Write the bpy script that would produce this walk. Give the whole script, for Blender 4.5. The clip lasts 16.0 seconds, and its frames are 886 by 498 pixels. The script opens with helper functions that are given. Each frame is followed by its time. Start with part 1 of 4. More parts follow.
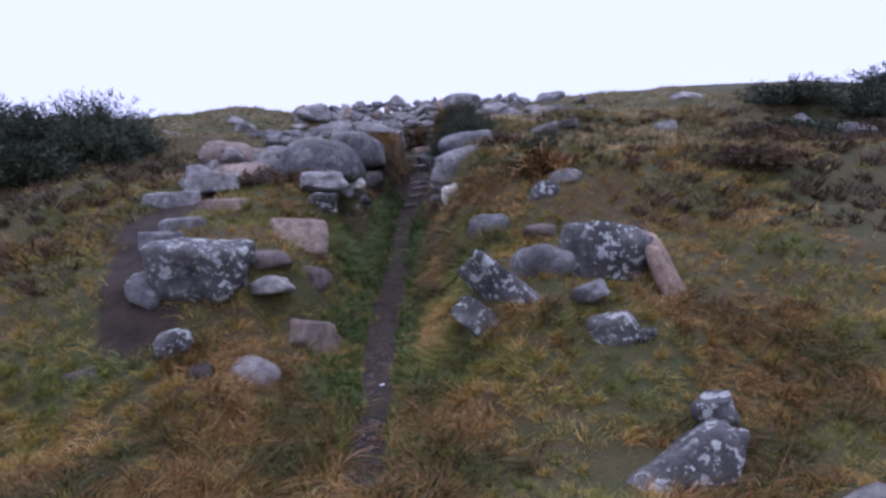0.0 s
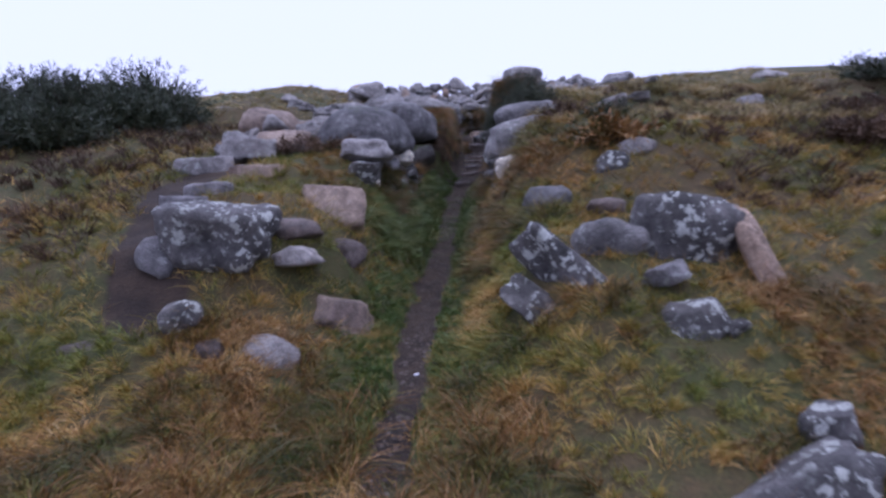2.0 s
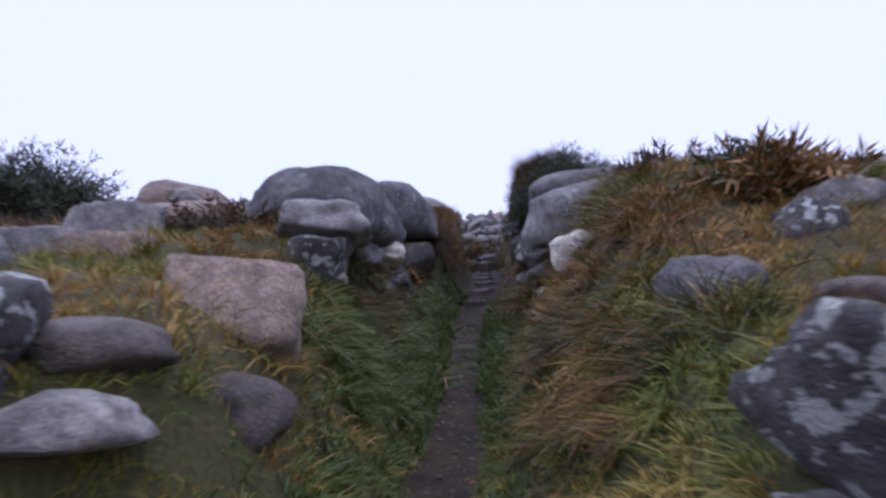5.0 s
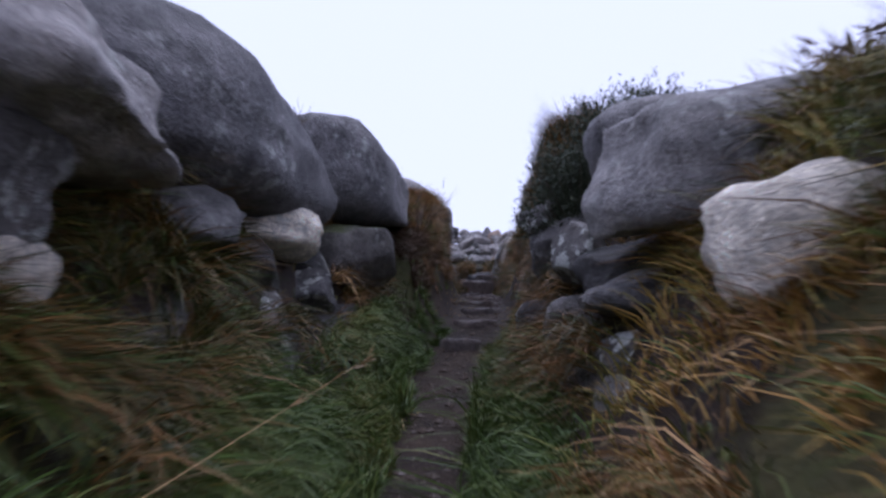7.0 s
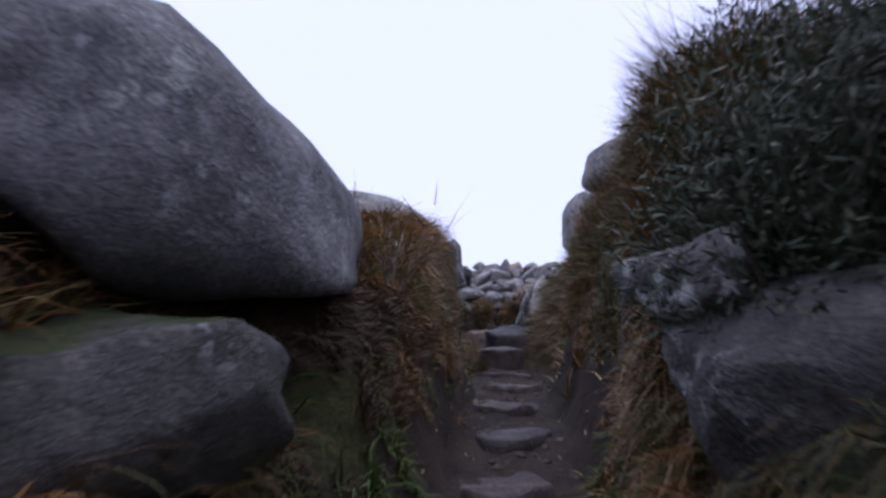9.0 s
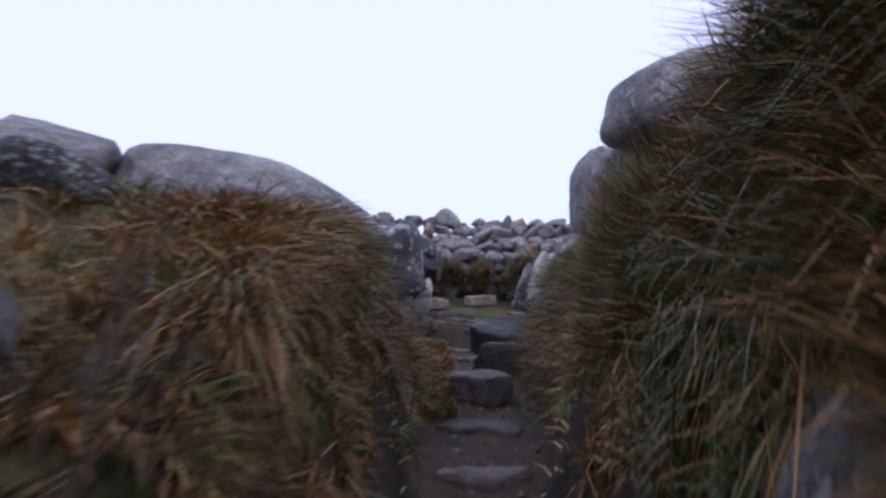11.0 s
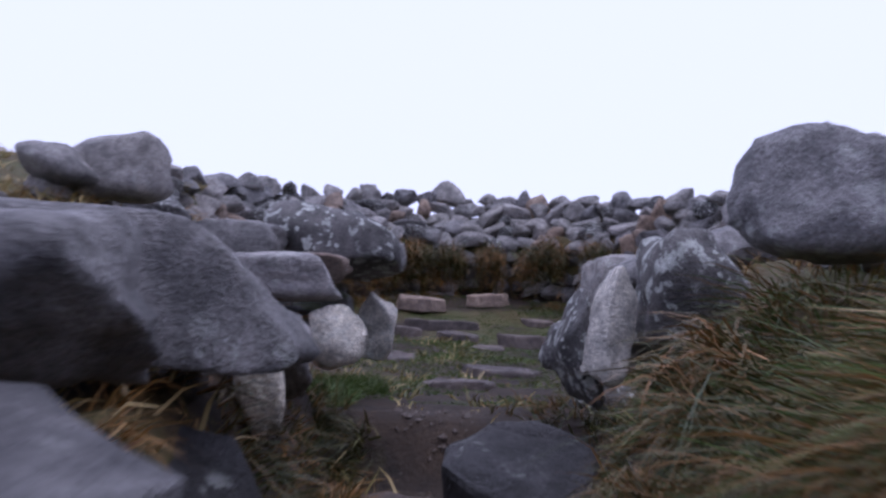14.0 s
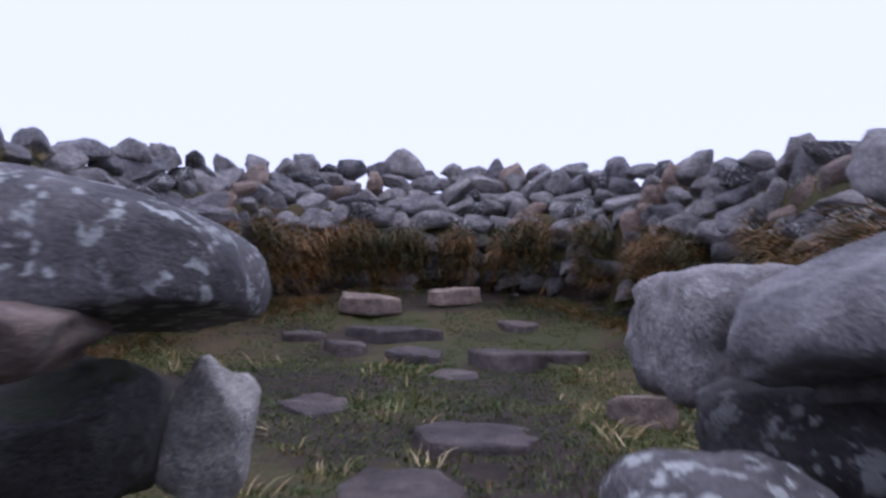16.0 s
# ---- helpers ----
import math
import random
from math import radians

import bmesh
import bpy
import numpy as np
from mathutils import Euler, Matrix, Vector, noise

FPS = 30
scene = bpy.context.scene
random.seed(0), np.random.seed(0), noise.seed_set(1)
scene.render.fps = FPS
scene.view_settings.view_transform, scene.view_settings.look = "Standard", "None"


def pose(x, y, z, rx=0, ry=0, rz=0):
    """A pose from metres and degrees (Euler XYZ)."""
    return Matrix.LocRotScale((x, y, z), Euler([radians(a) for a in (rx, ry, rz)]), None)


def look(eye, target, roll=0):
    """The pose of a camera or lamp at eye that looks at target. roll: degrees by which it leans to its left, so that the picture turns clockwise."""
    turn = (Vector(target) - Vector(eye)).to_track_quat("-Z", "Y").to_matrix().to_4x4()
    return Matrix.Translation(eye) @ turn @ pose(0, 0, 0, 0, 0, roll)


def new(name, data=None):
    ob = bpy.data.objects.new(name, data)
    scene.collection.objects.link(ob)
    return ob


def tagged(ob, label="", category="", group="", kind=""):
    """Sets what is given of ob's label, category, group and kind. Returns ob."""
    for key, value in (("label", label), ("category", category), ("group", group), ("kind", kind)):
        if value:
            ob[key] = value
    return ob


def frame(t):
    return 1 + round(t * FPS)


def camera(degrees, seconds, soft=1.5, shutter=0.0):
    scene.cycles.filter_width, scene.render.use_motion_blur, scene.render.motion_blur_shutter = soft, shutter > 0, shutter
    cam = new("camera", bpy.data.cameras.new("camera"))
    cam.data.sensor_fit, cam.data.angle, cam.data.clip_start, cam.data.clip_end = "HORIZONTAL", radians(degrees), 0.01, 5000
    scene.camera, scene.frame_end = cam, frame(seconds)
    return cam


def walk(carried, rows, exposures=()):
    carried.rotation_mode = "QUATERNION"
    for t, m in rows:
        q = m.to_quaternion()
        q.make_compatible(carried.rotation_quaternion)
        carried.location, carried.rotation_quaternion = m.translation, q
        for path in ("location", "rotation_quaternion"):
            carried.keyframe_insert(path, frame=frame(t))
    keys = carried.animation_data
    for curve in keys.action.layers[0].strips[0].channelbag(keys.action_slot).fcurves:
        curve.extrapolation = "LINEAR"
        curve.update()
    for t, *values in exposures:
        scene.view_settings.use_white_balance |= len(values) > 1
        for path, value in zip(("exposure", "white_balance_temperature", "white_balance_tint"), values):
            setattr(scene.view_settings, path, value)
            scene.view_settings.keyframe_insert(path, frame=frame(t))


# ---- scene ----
cam = camera(66.3, 16.0, soft=2.6, shutter=0.6)
PATH = [
    (0, (-0.079, -0.450, 2.510), (0.005, 1.537, 2.302), -2.91),
    (0.5, (-0.006, -0.528, 2.467), (0.022, 1.462, 2.279), -2.24),
    (1, (0.041, -0.450, 2.402), (0.034, 1.539, 2.193), -1.93),
    (1.5, (0.036, -0.212, 2.300), (0.004, 1.773, 2.063), -2.34),
    (2, (0.018, 0.391, 2.248), (-0.068, 2.376, 2.023), -1.78),
    (2.5, (-0.018, 0.874, 2.115), (-0.084, 2.869, 1.992), 1.83),
    (3, (-0.027, 1.387, 1.972), (-0.102, 3.385, 1.893), 1.34),
    (3.5, (-0.073, 2.013, 1.880), (-0.196, 4.009, 1.908), -2.04),
    (3.7, (-0.112, 2.254, 1.898), (-0.227, 4.248, 2.002), -2.77),
    (5.8, (-0.419, 5.431, 1.785), (-0.389, 7.418, 2.010), -0.31),
    (6, (-0.367, 5.787, 1.879), (-0.349, 7.775, 2.097), 0.73),
    (6.5, (-0.341, 6.563, 1.962), (-0.306, 8.540, 2.257), 1.78),
    (7, (-0.255, 7.326, 2.009), (-0.257, 9.305, 2.298), 2.79),
    (7.5, (-0.256, 7.968, 2.131), (-0.233, 9.946, 2.426), 1.52),
    (8, (-0.233, 8.618, 2.367), (-0.210, 10.595, 2.672), 0.32),
    (8.5, (-0.205, 9.341, 2.460), (-0.218, 11.310, 2.808), 0.83),
    (9, (-0.184, 9.916, 2.584), (-0.235, 11.881, 2.957), 1.95),
    (9.5, (-0.143, 10.418, 2.682), (-0.169, 12.394, 2.996), -1.00),
    (10.7, (-0.020, 11.330, 3.010), (-0.075, 13.315, 3.250), 1.20),
    (11.8, (0.281, 12.348, 3.322), (0.173, 14.338, 3.498), 3.20),
    (12, (0.265, 12.529, 3.352), (0.151, 14.516, 3.545), 3.32),
    (12.5, (0.196, 13.090, 3.476), (0.117, 15.076, 3.704), 2.82),
    (13, (0.196, 13.735, 3.507), (0.095, 15.727, 3.647), 3.69),
    (13.5, (0.181, 14.501, 3.628), (0.051, 16.491, 3.776), 3.87),
    (14, (0.212, 15.117, 3.648), (0.110, 17.108, 3.797), 2.79),
    (14.5, (0.191, 15.595, 3.802), (0.175, 17.590, 3.939), 0.13),
    (15, (0.239, 16.328, 3.908), (0.257, 18.323, 4.053), -2.67),
    (15.5, (0.228, 16.965, 3.906), (0.248, 18.963, 3.999), -1.97),
    (16, (0.277, 17.561, 3.953), (0.272, 19.559, 4.033), 1.30),
]
walk(cam, [(t, look(eye, target, roll)) for t, eye, target, roll in PATH], exposures=((0, 0.1, 5500, 23), (3.7, 0.1, 5500, 23), (5.8, 0.09, 5700, 18), (9.7, 0.09, 5700, 18), (12, 0.09, 5700, 20), (16, 0.09, 5700, 21)))

# ---- world, sun, exposure ----
world = bpy.data.worlds.new("overcast_sky")
scene.world = world
world.use_nodes = True
wn, wl = world.node_tree.nodes, world.node_tree.links
sky = wn.new("ShaderNodeTexSky")
sky.sky_type, sky.sun_disc = "NISHITA", False
sky.sun_elevation, sky.sun_rotation = radians(80), radians(27)
veil = wn.new("ShaderNodeMix")
veil.data_type = "RGBA"
veil.inputs["Factor"].default_value = 0.93
veil.inputs["B"].default_value = (9.0, 9.25, 11.9, 1)
wl.new(sky.outputs["Color"], veil.inputs["A"])
wl.new(veil.outputs["Result"], wn["Background"].inputs["Color"])
wn["Background"].inputs["Strength"].default_value = 0.1

sun_data = bpy.data.lights.new("sun", "SUN")
sun_data.energy, sun_data.angle, sun_data.color = 1.2, radians(60), (1.0, 0.98, 0.96)
sun = new("sun", sun_data)
sun.matrix_world = look((0, 0, 30), (-1, -2, 16))


# ---- materials ----
def node_mat(name):
    m = bpy.data.materials.new(name)
    m.use_nodes = True
    n, l = m.node_tree.nodes, m.node_tree.links
    return m, n, l, n["Principled BSDF"]


def ramp(n, stops):
    r = n.new("ShaderNodeValToRGB")
    while len(r.color_ramp.elements) < len(stops):
        r.color_ramp.elements.new(0.5)
    for e, (p, c) in zip(r.color_ramp.elements, stops):
        e.position, e.color = p, (*c, 1) if len(c) == 3 else c
    return r


def tex(n, l, kind, scale, coord, detail=4.0, rough=0.55):
    t = n.new("ShaderNodeTex" + kind)
    t.inputs["Scale"].default_value = scale
    if kind == "Noise":
        t.inputs["Detail"].default_value, t.inputs["Roughness"].default_value = detail, rough
    l.new(coord, t.inputs["Vector"])
    return t


def mix(n, l, fac, a, b, blend="MIX"):
    m = n.new("ShaderNodeMix")
    m.data_type, m.blend_type = "RGBA", blend
    for key, v in (("Factor", fac), ("A", a), ("B", b)):
        if hasattr(v, "is_linked"):
            l.new(v, m.inputs[key])
        elif key == "Factor":
            m.inputs[key].default_value = v
        else:
            m.inputs[key].default_value = (*v, 1)
    return m.outputs["Result"]


def rock_mat(name, base, dark, lichen, patch=0.5, moss=0.0, rough=0.62, spot=7.5):
    """Weathered granite: mottled grain, dark damp stains, pale lichen blotches, a little moss."""
    m, n, l, b = node_mat(name)
    tc, info = n.new("ShaderNodeTexCoord"), n.new("ShaderNodeObjectInfo")
    shift = n.new("ShaderNodeVectorMath")
    shift.operation = "MULTIPLY_ADD"
    l.new(info.outputs["Random"], shift.inputs[0])
    shift.inputs[1].default_value = (37, 53, 71)
    l.new(tc.outputs["Object"], shift.inputs[2])
    co = shift.outputs["Vector"]
    big = tex(n, l, "Noise", 2.6, co, 5)
    mid = tex(n, l, "Noise", 11, co, 6, 0.65)
    fine = tex(n, l, "Noise", 70, co, 4, 0.7)
    crack = tex(n, l, "Noise", 4.5, co, 8, 0.7)
    tone = ramp(n, [(0.33, dark), (0.62, base)])
    l.new(big.outputs["Fac"], tone.inputs["Fac"])
    grain = ramp(n, [(0.3, (0.45, 0.45, 0.45)), (0.7, (1.5, 1.47, 1.43))])
    l.new(mid.outputs["Fac"], grain.inputs["Fac"])
    col = mix(n, l, 0.85, tone.outputs["Color"], grain.outputs["Color"], "MULTIPLY")
    speck = ramp(n, [(0.36, (0.5, 0.5, 0.5)), (0.62, (1.25, 1.25, 1.25))])
    l.new(fine.outputs["Fac"], speck.inputs["Fac"])
    col = mix(n, l, 0.7, col, speck.outputs["Color"], "MULTIPLY")
    # each stone a little lighter or darker
    own = ramp(n, [(0.0, (0.72, 0.72, 0.75)), (0.5, (1, 0.98, 0.97)), (1.0, (1.22, 1.17, 1.12))])
    l.new(info.outputs["Random"], own.inputs["Fac"])
    col = mix(n, l, 1.0, col, own.outputs["Color"], "MULTIPLY")
    # lichen crusts of many sizes with ragged rims
    warp = n.new("ShaderNodeVectorMath")
    warp.operation = "MULTIPLY_ADD"
    l.new(mid.outputs["Color"], warp.inputs[0])
    warp.inputs[1].default_value = (0.17, 0.17, 0.17)
    l.new(co, warp.inputs[2])
    crust = tex(n, l, "Noise", 8.0, warp.outputs["Vector"], 6, 0.55)
    small = tex(n, l, "Voronoi", 15, warp.outputs["Vector"])
    where = tex(n, l, "Noise", 2.4, co, 3)
    area = ramp(n, [(0.62 - 0.3 * patch, (0, 0, 0)), (0.76 - 0.3 * patch, (1, 1, 1))])
    l.new(where.outputs["Fac"], area.inputs["Fac"])
    r1 = ramp(n, [(0.585, (0, 0, 0)), (0.615, (1, 1, 1))])
    l.new(crust.outputs["Fac"], r1.inputs["Fac"])
    r2 = ramp(n, [(0.2, (1, 1, 1)), (0.27, (0, 0, 0))])
    l.new(small.outputs["Distance"], r2.inputs["Fac"])
    spots = tex(n, l, "Voronoi", spot, warp.outputs["Vector"])
    r3 = ramp(n, [(0.2, (1, 1, 1)), (0.26, (0, 0, 0))])
    l.new(spots.outputs["Distance"], r3.inputs["Fac"])
    either = mix(n, l, 1.0, mix(n, l, 1.0, r1.outputs["Color"], r3.outputs["Color"], "LIGHTEN"), r2.outputs["Color"], "LIGHTEN")
    mask = mix(n, l, 1.0, either, area.outputs["Color"], "MULTIPLY")
    mask = mix(n, l, 1.0, mask, (lichen, lichen, lichen), "MULTIPLY")
    lcol = ramp(n, [(0.35, (0.48, 0.50, 0.44)), (0.65, (0.72, 0.73, 0.69))])
    l.new(fine.outputs["Fac"], lcol.inputs["Fac"])
    col = mix(n, l, mask, col, lcol.outputs["Color"])
    if moss > 0:
        geo = n.new("ShaderNodeNewGeometry")
        sep = n.new("ShaderNodeSeparateXYZ")
        l.new(geo.outputs["Normal"], sep.inputs[0])
        add = n.new("ShaderNodeMath")
        add.operation = "MULTIPLY"
        l.new(sep.outputs["Z"], add.inputs[0])
        l.new(crack.outputs["Fac"], add.inputs[1])
        mr = ramp(n, [(0.62 - 0.3 * moss, (0, 0, 0)), (0.72 - 0.3 * moss, (1, 1, 1))])
        l.new(add.outputs[0], mr.inputs["Fac"])
        col = mix(n, l, mr.outputs["Color"], col, (0.06, 0.075, 0.02))
    l.new(col, b.inputs["Base Color"])
    b.inputs["Roughness"].default_value = rough
    b.inputs["Specular IOR Level"].default_value = 0.4
    h = mix(n, l, 0.3, mix(n, l, 0.4, crack.outputs["Color"], mid.outputs["Color"]), fine.outputs["Color"])
    bump = n.new("ShaderNodeBump")
    bump.inputs["Strength"].default_value, bump.inputs["Distance"].default_value = 1.0, 0.15
    l.new(h, bump.inputs["Height"])
    l.new(bump.outputs["Normal"], b.inputs["Normal"])
    return m


ROCK = {
    "grey": rock_mat("granite_grey", (0.37, 0.358, 0.348), (0.145, 0.142, 0.14), 0.5, 0.35),
    # darkened to hold the shade under the overhanging passage boulders
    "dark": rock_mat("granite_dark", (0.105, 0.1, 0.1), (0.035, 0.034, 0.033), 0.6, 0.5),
    "spotted": rock_mat("granite_lichen_spotted", (0.205, 0.198, 0.195), (0.07, 0.069, 0.068), 1.0, 1.0),
    "blotched": rock_mat("granite_lichen_blotched", (0.21, 0.2, 0.21), (0.06, 0.058, 0.06), 0.85, 1.3, spot=2.9),
    "white": rock_mat("granite_lichen_white", (0.93, 0.89, 0.78), (0.6, 0.57, 0.49), 0.5, 0.6),
    "pink": rock_mat("granite_pink", (0.5, 0.385, 0.295), (0.28, 0.21, 0.17), 0.2, 0.2),
    "pale": rock_mat("granite_pale", (0.46, 0.44, 0.43), (0.22, 0.212, 0.21), 0.6, 0.5),
    # moss over rock whose base is darkened for the passage shade
    "mossy": rock_mat("granite_mossy_shaded", (0.13, 0.125, 0.12), (0.05, 0.05, 0.045), 0.4, 0.3, 0.85),
    "capped": rock_mat("granite_moss_capped", (0.27, 0.262, 0.255), (0.1, 0.098, 0.096), 0.5, 0.4, 0.5),
    "wet": rock_mat("granite_wet", (0.19, 0.155, 0.14), (0.08, 0.064, 0.058), 0.1, 0.1, 0.0, 0.48),
}


def turf_mat():
    """Heath turf with bare peat where trodden and shade painted on the flanks."""
    m, n, l, b = node_mat("heath_turf")
    tc = n.new("ShaderNodeTexCoord")
    co = tc.outputs["Object"]
    big = tex(n, l, "Noise", 0.55, co, 5)
    mid = tex(n, l, "Noise", 4.0, co, 6, 0.65)
    fine = tex(n, l, "Noise", 38, co, 5, 0.7)
    r = ramp(n, [(0.34, (0.034, 0.045, 0.013)), (0.46, (0.065, 0.066, 0.02)), (0.56, (0.092, 0.064, 0.026)), (0.68, (0.06, 0.042, 0.025))])
    l.new(mix(n, l, 0.45, big.outputs["Color"], mid.outputs["Color"]), r.inputs["Fac"])
    f = ramp(n, [(0.3, (0.45, 0.45, 0.45)), (0.7, (1.35, 1.35, 1.35))])
    l.new(fine.outputs["Fac"], f.inputs["Fac"])
    col = mix(n, l, 0.9, r.outputs["Color"], f.outputs["Color"], "MULTIPLY")
    at = n.new("ShaderNodeVertexColor")
    at.layer_name = "bare"
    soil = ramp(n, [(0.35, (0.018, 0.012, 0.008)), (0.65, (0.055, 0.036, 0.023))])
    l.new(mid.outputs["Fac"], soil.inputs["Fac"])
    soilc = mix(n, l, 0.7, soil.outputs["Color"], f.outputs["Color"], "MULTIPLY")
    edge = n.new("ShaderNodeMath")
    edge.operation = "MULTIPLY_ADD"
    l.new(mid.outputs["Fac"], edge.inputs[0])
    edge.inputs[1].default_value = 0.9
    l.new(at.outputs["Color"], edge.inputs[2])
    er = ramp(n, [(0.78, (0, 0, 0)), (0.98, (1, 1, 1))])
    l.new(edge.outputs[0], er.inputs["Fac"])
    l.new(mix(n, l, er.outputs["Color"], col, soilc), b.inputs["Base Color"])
    b.inputs["Roughness"].default_value = 0.8
    b.inputs["Specular IOR Level"].default_value = 0.3
    bump = n.new("ShaderNodeBump")
    bump.inputs["Strength"].default_value, bump.inputs["Distance"].default_value = 0.9, 0.05
    l.new(mix(n, l, 0.5, mid.outputs["Color"], fine.outputs["Color"]), bump.inputs["Height"])
    l.new(bump.outputs["Normal"], b.inputs["Normal"])
    return m


def blade_mat(name, stops, rough=0.5, patch=0.6):
    """Leaves and blades: one tone a blade, drifting over the ground in patches."""
    m, n, l, b = node_mat(name)
    geo, tc = n.new("ShaderNodeNewGeometry"), n.new("ShaderNodeTexCoord")
    big = tex(n, l, "Noise", 1.1, tc.outputs["Object"], 3)
    wide = ramp(n, [(0.35, (0, 0, 0)), (0.65, (1, 1, 1))])
    l.new(big.outputs["Fac"], wide.inputs["Fac"])
    r = ramp(n, stops)
    l.new(mix(n, l, patch, geo.outputs["Random Per Island"], wide.outputs["Color"]), r.inputs["Fac"])
    l.new(r.outputs["Color"], b.inputs["Base Color"])
    b.inputs["Roughness"].default_value = rough
    b.inputs["Specular IOR Level"].default_value = 0.35
    return m


TURF = turf_mat()
GRASS = blade_mat("wet_grass", [(0.12, (0.1, 0.14, 0.024)), (0.42, (0.25, 0.22, 0.04)), (0.62, (0.42, 0.265, 0.065)), (0.85, (0.5, 0.28, 0.09)), (1.0, (0.66, 0.5, 0.25))])
RUSTY = blade_mat("rusty_moor_grass", [(0.2, (0.035, 0.048, 0.012)), (0.42, (0.1, 0.078, 0.02)), (0.62, (0.21, 0.1, 0.028)), (0.85, (0.33, 0.175, 0.055)), (1.0, (0.5, 0.35, 0.16))], patch=0.45)
GREEN = blade_mat("lush_grass", [(0.0, (0.04, 0.078, 0.014)), (0.6, (0.085, 0.132, 0.024)), (1.0, (0.2, 0.175, 0.05))], patch=0.4)
BLEACHED = blade_mat("bleached_hill_grass", [(0.1, (0.09, 0.1, 0.03)), (0.4, (0.22, 0.19, 0.065)), (0.65, (0.4, 0.29, 0.12)), (1.0, (0.6, 0.48, 0.27))], patch=0.5)
HEATH = blade_mat("heather", [(0.0, (0.035, 0.03, 0.018)), (0.5, (0.085, 0.05, 0.03)), (1.0, (0.14, 0.085, 0.04))], 0.7)
GORSE = blade_mat("gorse_needles", [(0.0, (0.022, 0.032, 0.016)), (0.6, (0.04, 0.052, 0.026)), (1.0, (0.075, 0.08, 0.04))], 0.6, 0.4)
TWIG = blade_mat("bare_twigs", [(0.0, (0.05, 0.04, 0.03)), (1.0, (0.13, 0.1, 0.07))], 0.75, 0.3)


# ---- the lie of the land ----
def curve(y, *knots):
    return np.interp(y, knots[0::2], knots[1::2])


def smooth(a, b, v):
    t = np.clip((v - a) / (b - a), 0, 1)
    return t * t * (3 - 2 * t)


def lattice(ix, iy, seed):
    v = np.sin(ix * 127.1 + iy * 311.7 + seed * 74.7) * 43758.5453
    return v - np.floor(v)


def rough_noise(x, y, size, seed=0):
    """Smooth noise from -1 to 1 with bumps of that size in metres."""
    u, v = np.asarray(x) / size, np.asarray(y) / size
    iu, iv = np.floor(u), np.floor(v)
    fu, fv = u - iu, v - iv
    fu, fv = fu * fu * (3 - 2 * fu), fv * fv * (3 - 2 * fv)
    a, b = lattice(iu, iv, seed), lattice(iu + 1, iv, seed)
    c, d = lattice(iu, iv + 1, seed), lattice(iu + 1, iv + 1, seed)
    return 2 * ((a * (1 - fu) + b * fu) * (1 - fv) + (c * (1 - fu) + d * fu) * fv) - 1


def path_x(y):
    return curve(y, -1, -0.3, 2, -0.42, 4.5, -0.49, 7, -0.45, 8, -0.38, 9.3, -0.3, 10.5, -0.25, 11.5, -0.15, 12.4, 0.05, 13.2, 0.12, 15.2, 0.2, 16.5, 0.2, 18, 0.06, 19.5, 0.08)


def path_z(y):
    return curve(y, -30, 0.7, -1, 0.66, 2, 0.55, 4, 0.62, 5, 0.72, 5.8, 0.8, 7.3, 0.95, 8.6, 1.26, 10, 1.55, 11, 1.8,
                 12.4, 2.2, 13, 2.32, 14.5, 2.55, 16.7, 2.82, 17.6, 2.88, 19.5, 2.95, 30, 3.0)


def trench_left(y):
    return curve(y, 3.5, 1.4, 5, 1.05, 6, 0.95, 7, 0.85, 8, 0.88, 8.8, 1.2, 11.4, 1.2, 12, 0.6, 14.6, 0.6, 15.2, 0.75, 19, 0.75)


def trench_right(y):
    return curve(y, 3.5, 1.7, 5, 1.45, 6, 1.3, 7, 1.22, 8, 1.22, 8.8, 1.3, 11.3, 1.2, 11.6, 1.0, 12.1, 0.62, 13.0, 0.58, 13.5, 0.5, 14.4, 0.5, 14.9, 0.62, 16.2, 0.8, 17.0, 1.45, 19, 1.5)


def floor_half(y):
    return curve(y, 4, 0.08, 7.5, 0.1, 8.6, 0.15, 11.3, 0.17, 12, 0.19, 14.4, 0.2, 15.2, 0.32, 19, 0.42) + 0.05 * rough_noise(y, y * 0.3, 0.4, 12)


def bank_left(x, y):
    ye = y - 0.12 * np.clip(-x - 2.2, 0, 12) - 0.75 * smooth(-2.0, -1.0, x) * (y < 9)
    return curve(ye, -30, 0.7, -1, 0.66, 2, 0.55, 3.6, 0.62, 4.4, 0.78, 5.1, 1.0, 5.45, 1.18, 5.8, 1.5, 7, 1.95, 8, 2.28, 8.6, 2.45,
                 10.4, 2.9, 11.6, 2.95, 12.2, 2.78, 12.8, 3.02, 13.4, 3.38, 14, 3.44, 15, 3.3, 17.8, 3.5, 20, 4.1, 23, 4.7, 27, 4.9, 32, 4.8, 40, 3.6, 70, -3, 400, -90)


def bank_right(x, y):
    ye = y - 0.12 * np.clip(x - 2.2, 0, 12)
    return curve(ye, -30, 0.7, -1, 0.66, 2, 0.52, 3.6, 0.58, 4.3, 0.8, 4.8, 1.02, 5.3, 1.22, 5.8, 1.48, 7, 1.88, 7.7, 2.3, 8.5, 2.7,
                 9.3, 2.82, 11, 3.0, 12.2, 3.5, 12.9, 3.5, 13.5, 3.28, 14.5, 3.25, 15.2, 3.55, 16, 3.6, 18, 3.75, 20, 4.2, 23, 4.7, 27, 4.9, 32, 4.8, 40, 3.6, 70, -3, 400, -90)


RING_X, RING_Y = 0.1, 23.1


def ring(x, y, a, b):
    return np.hypot((x - RING_X) / a, (y - RING_Y) / b)


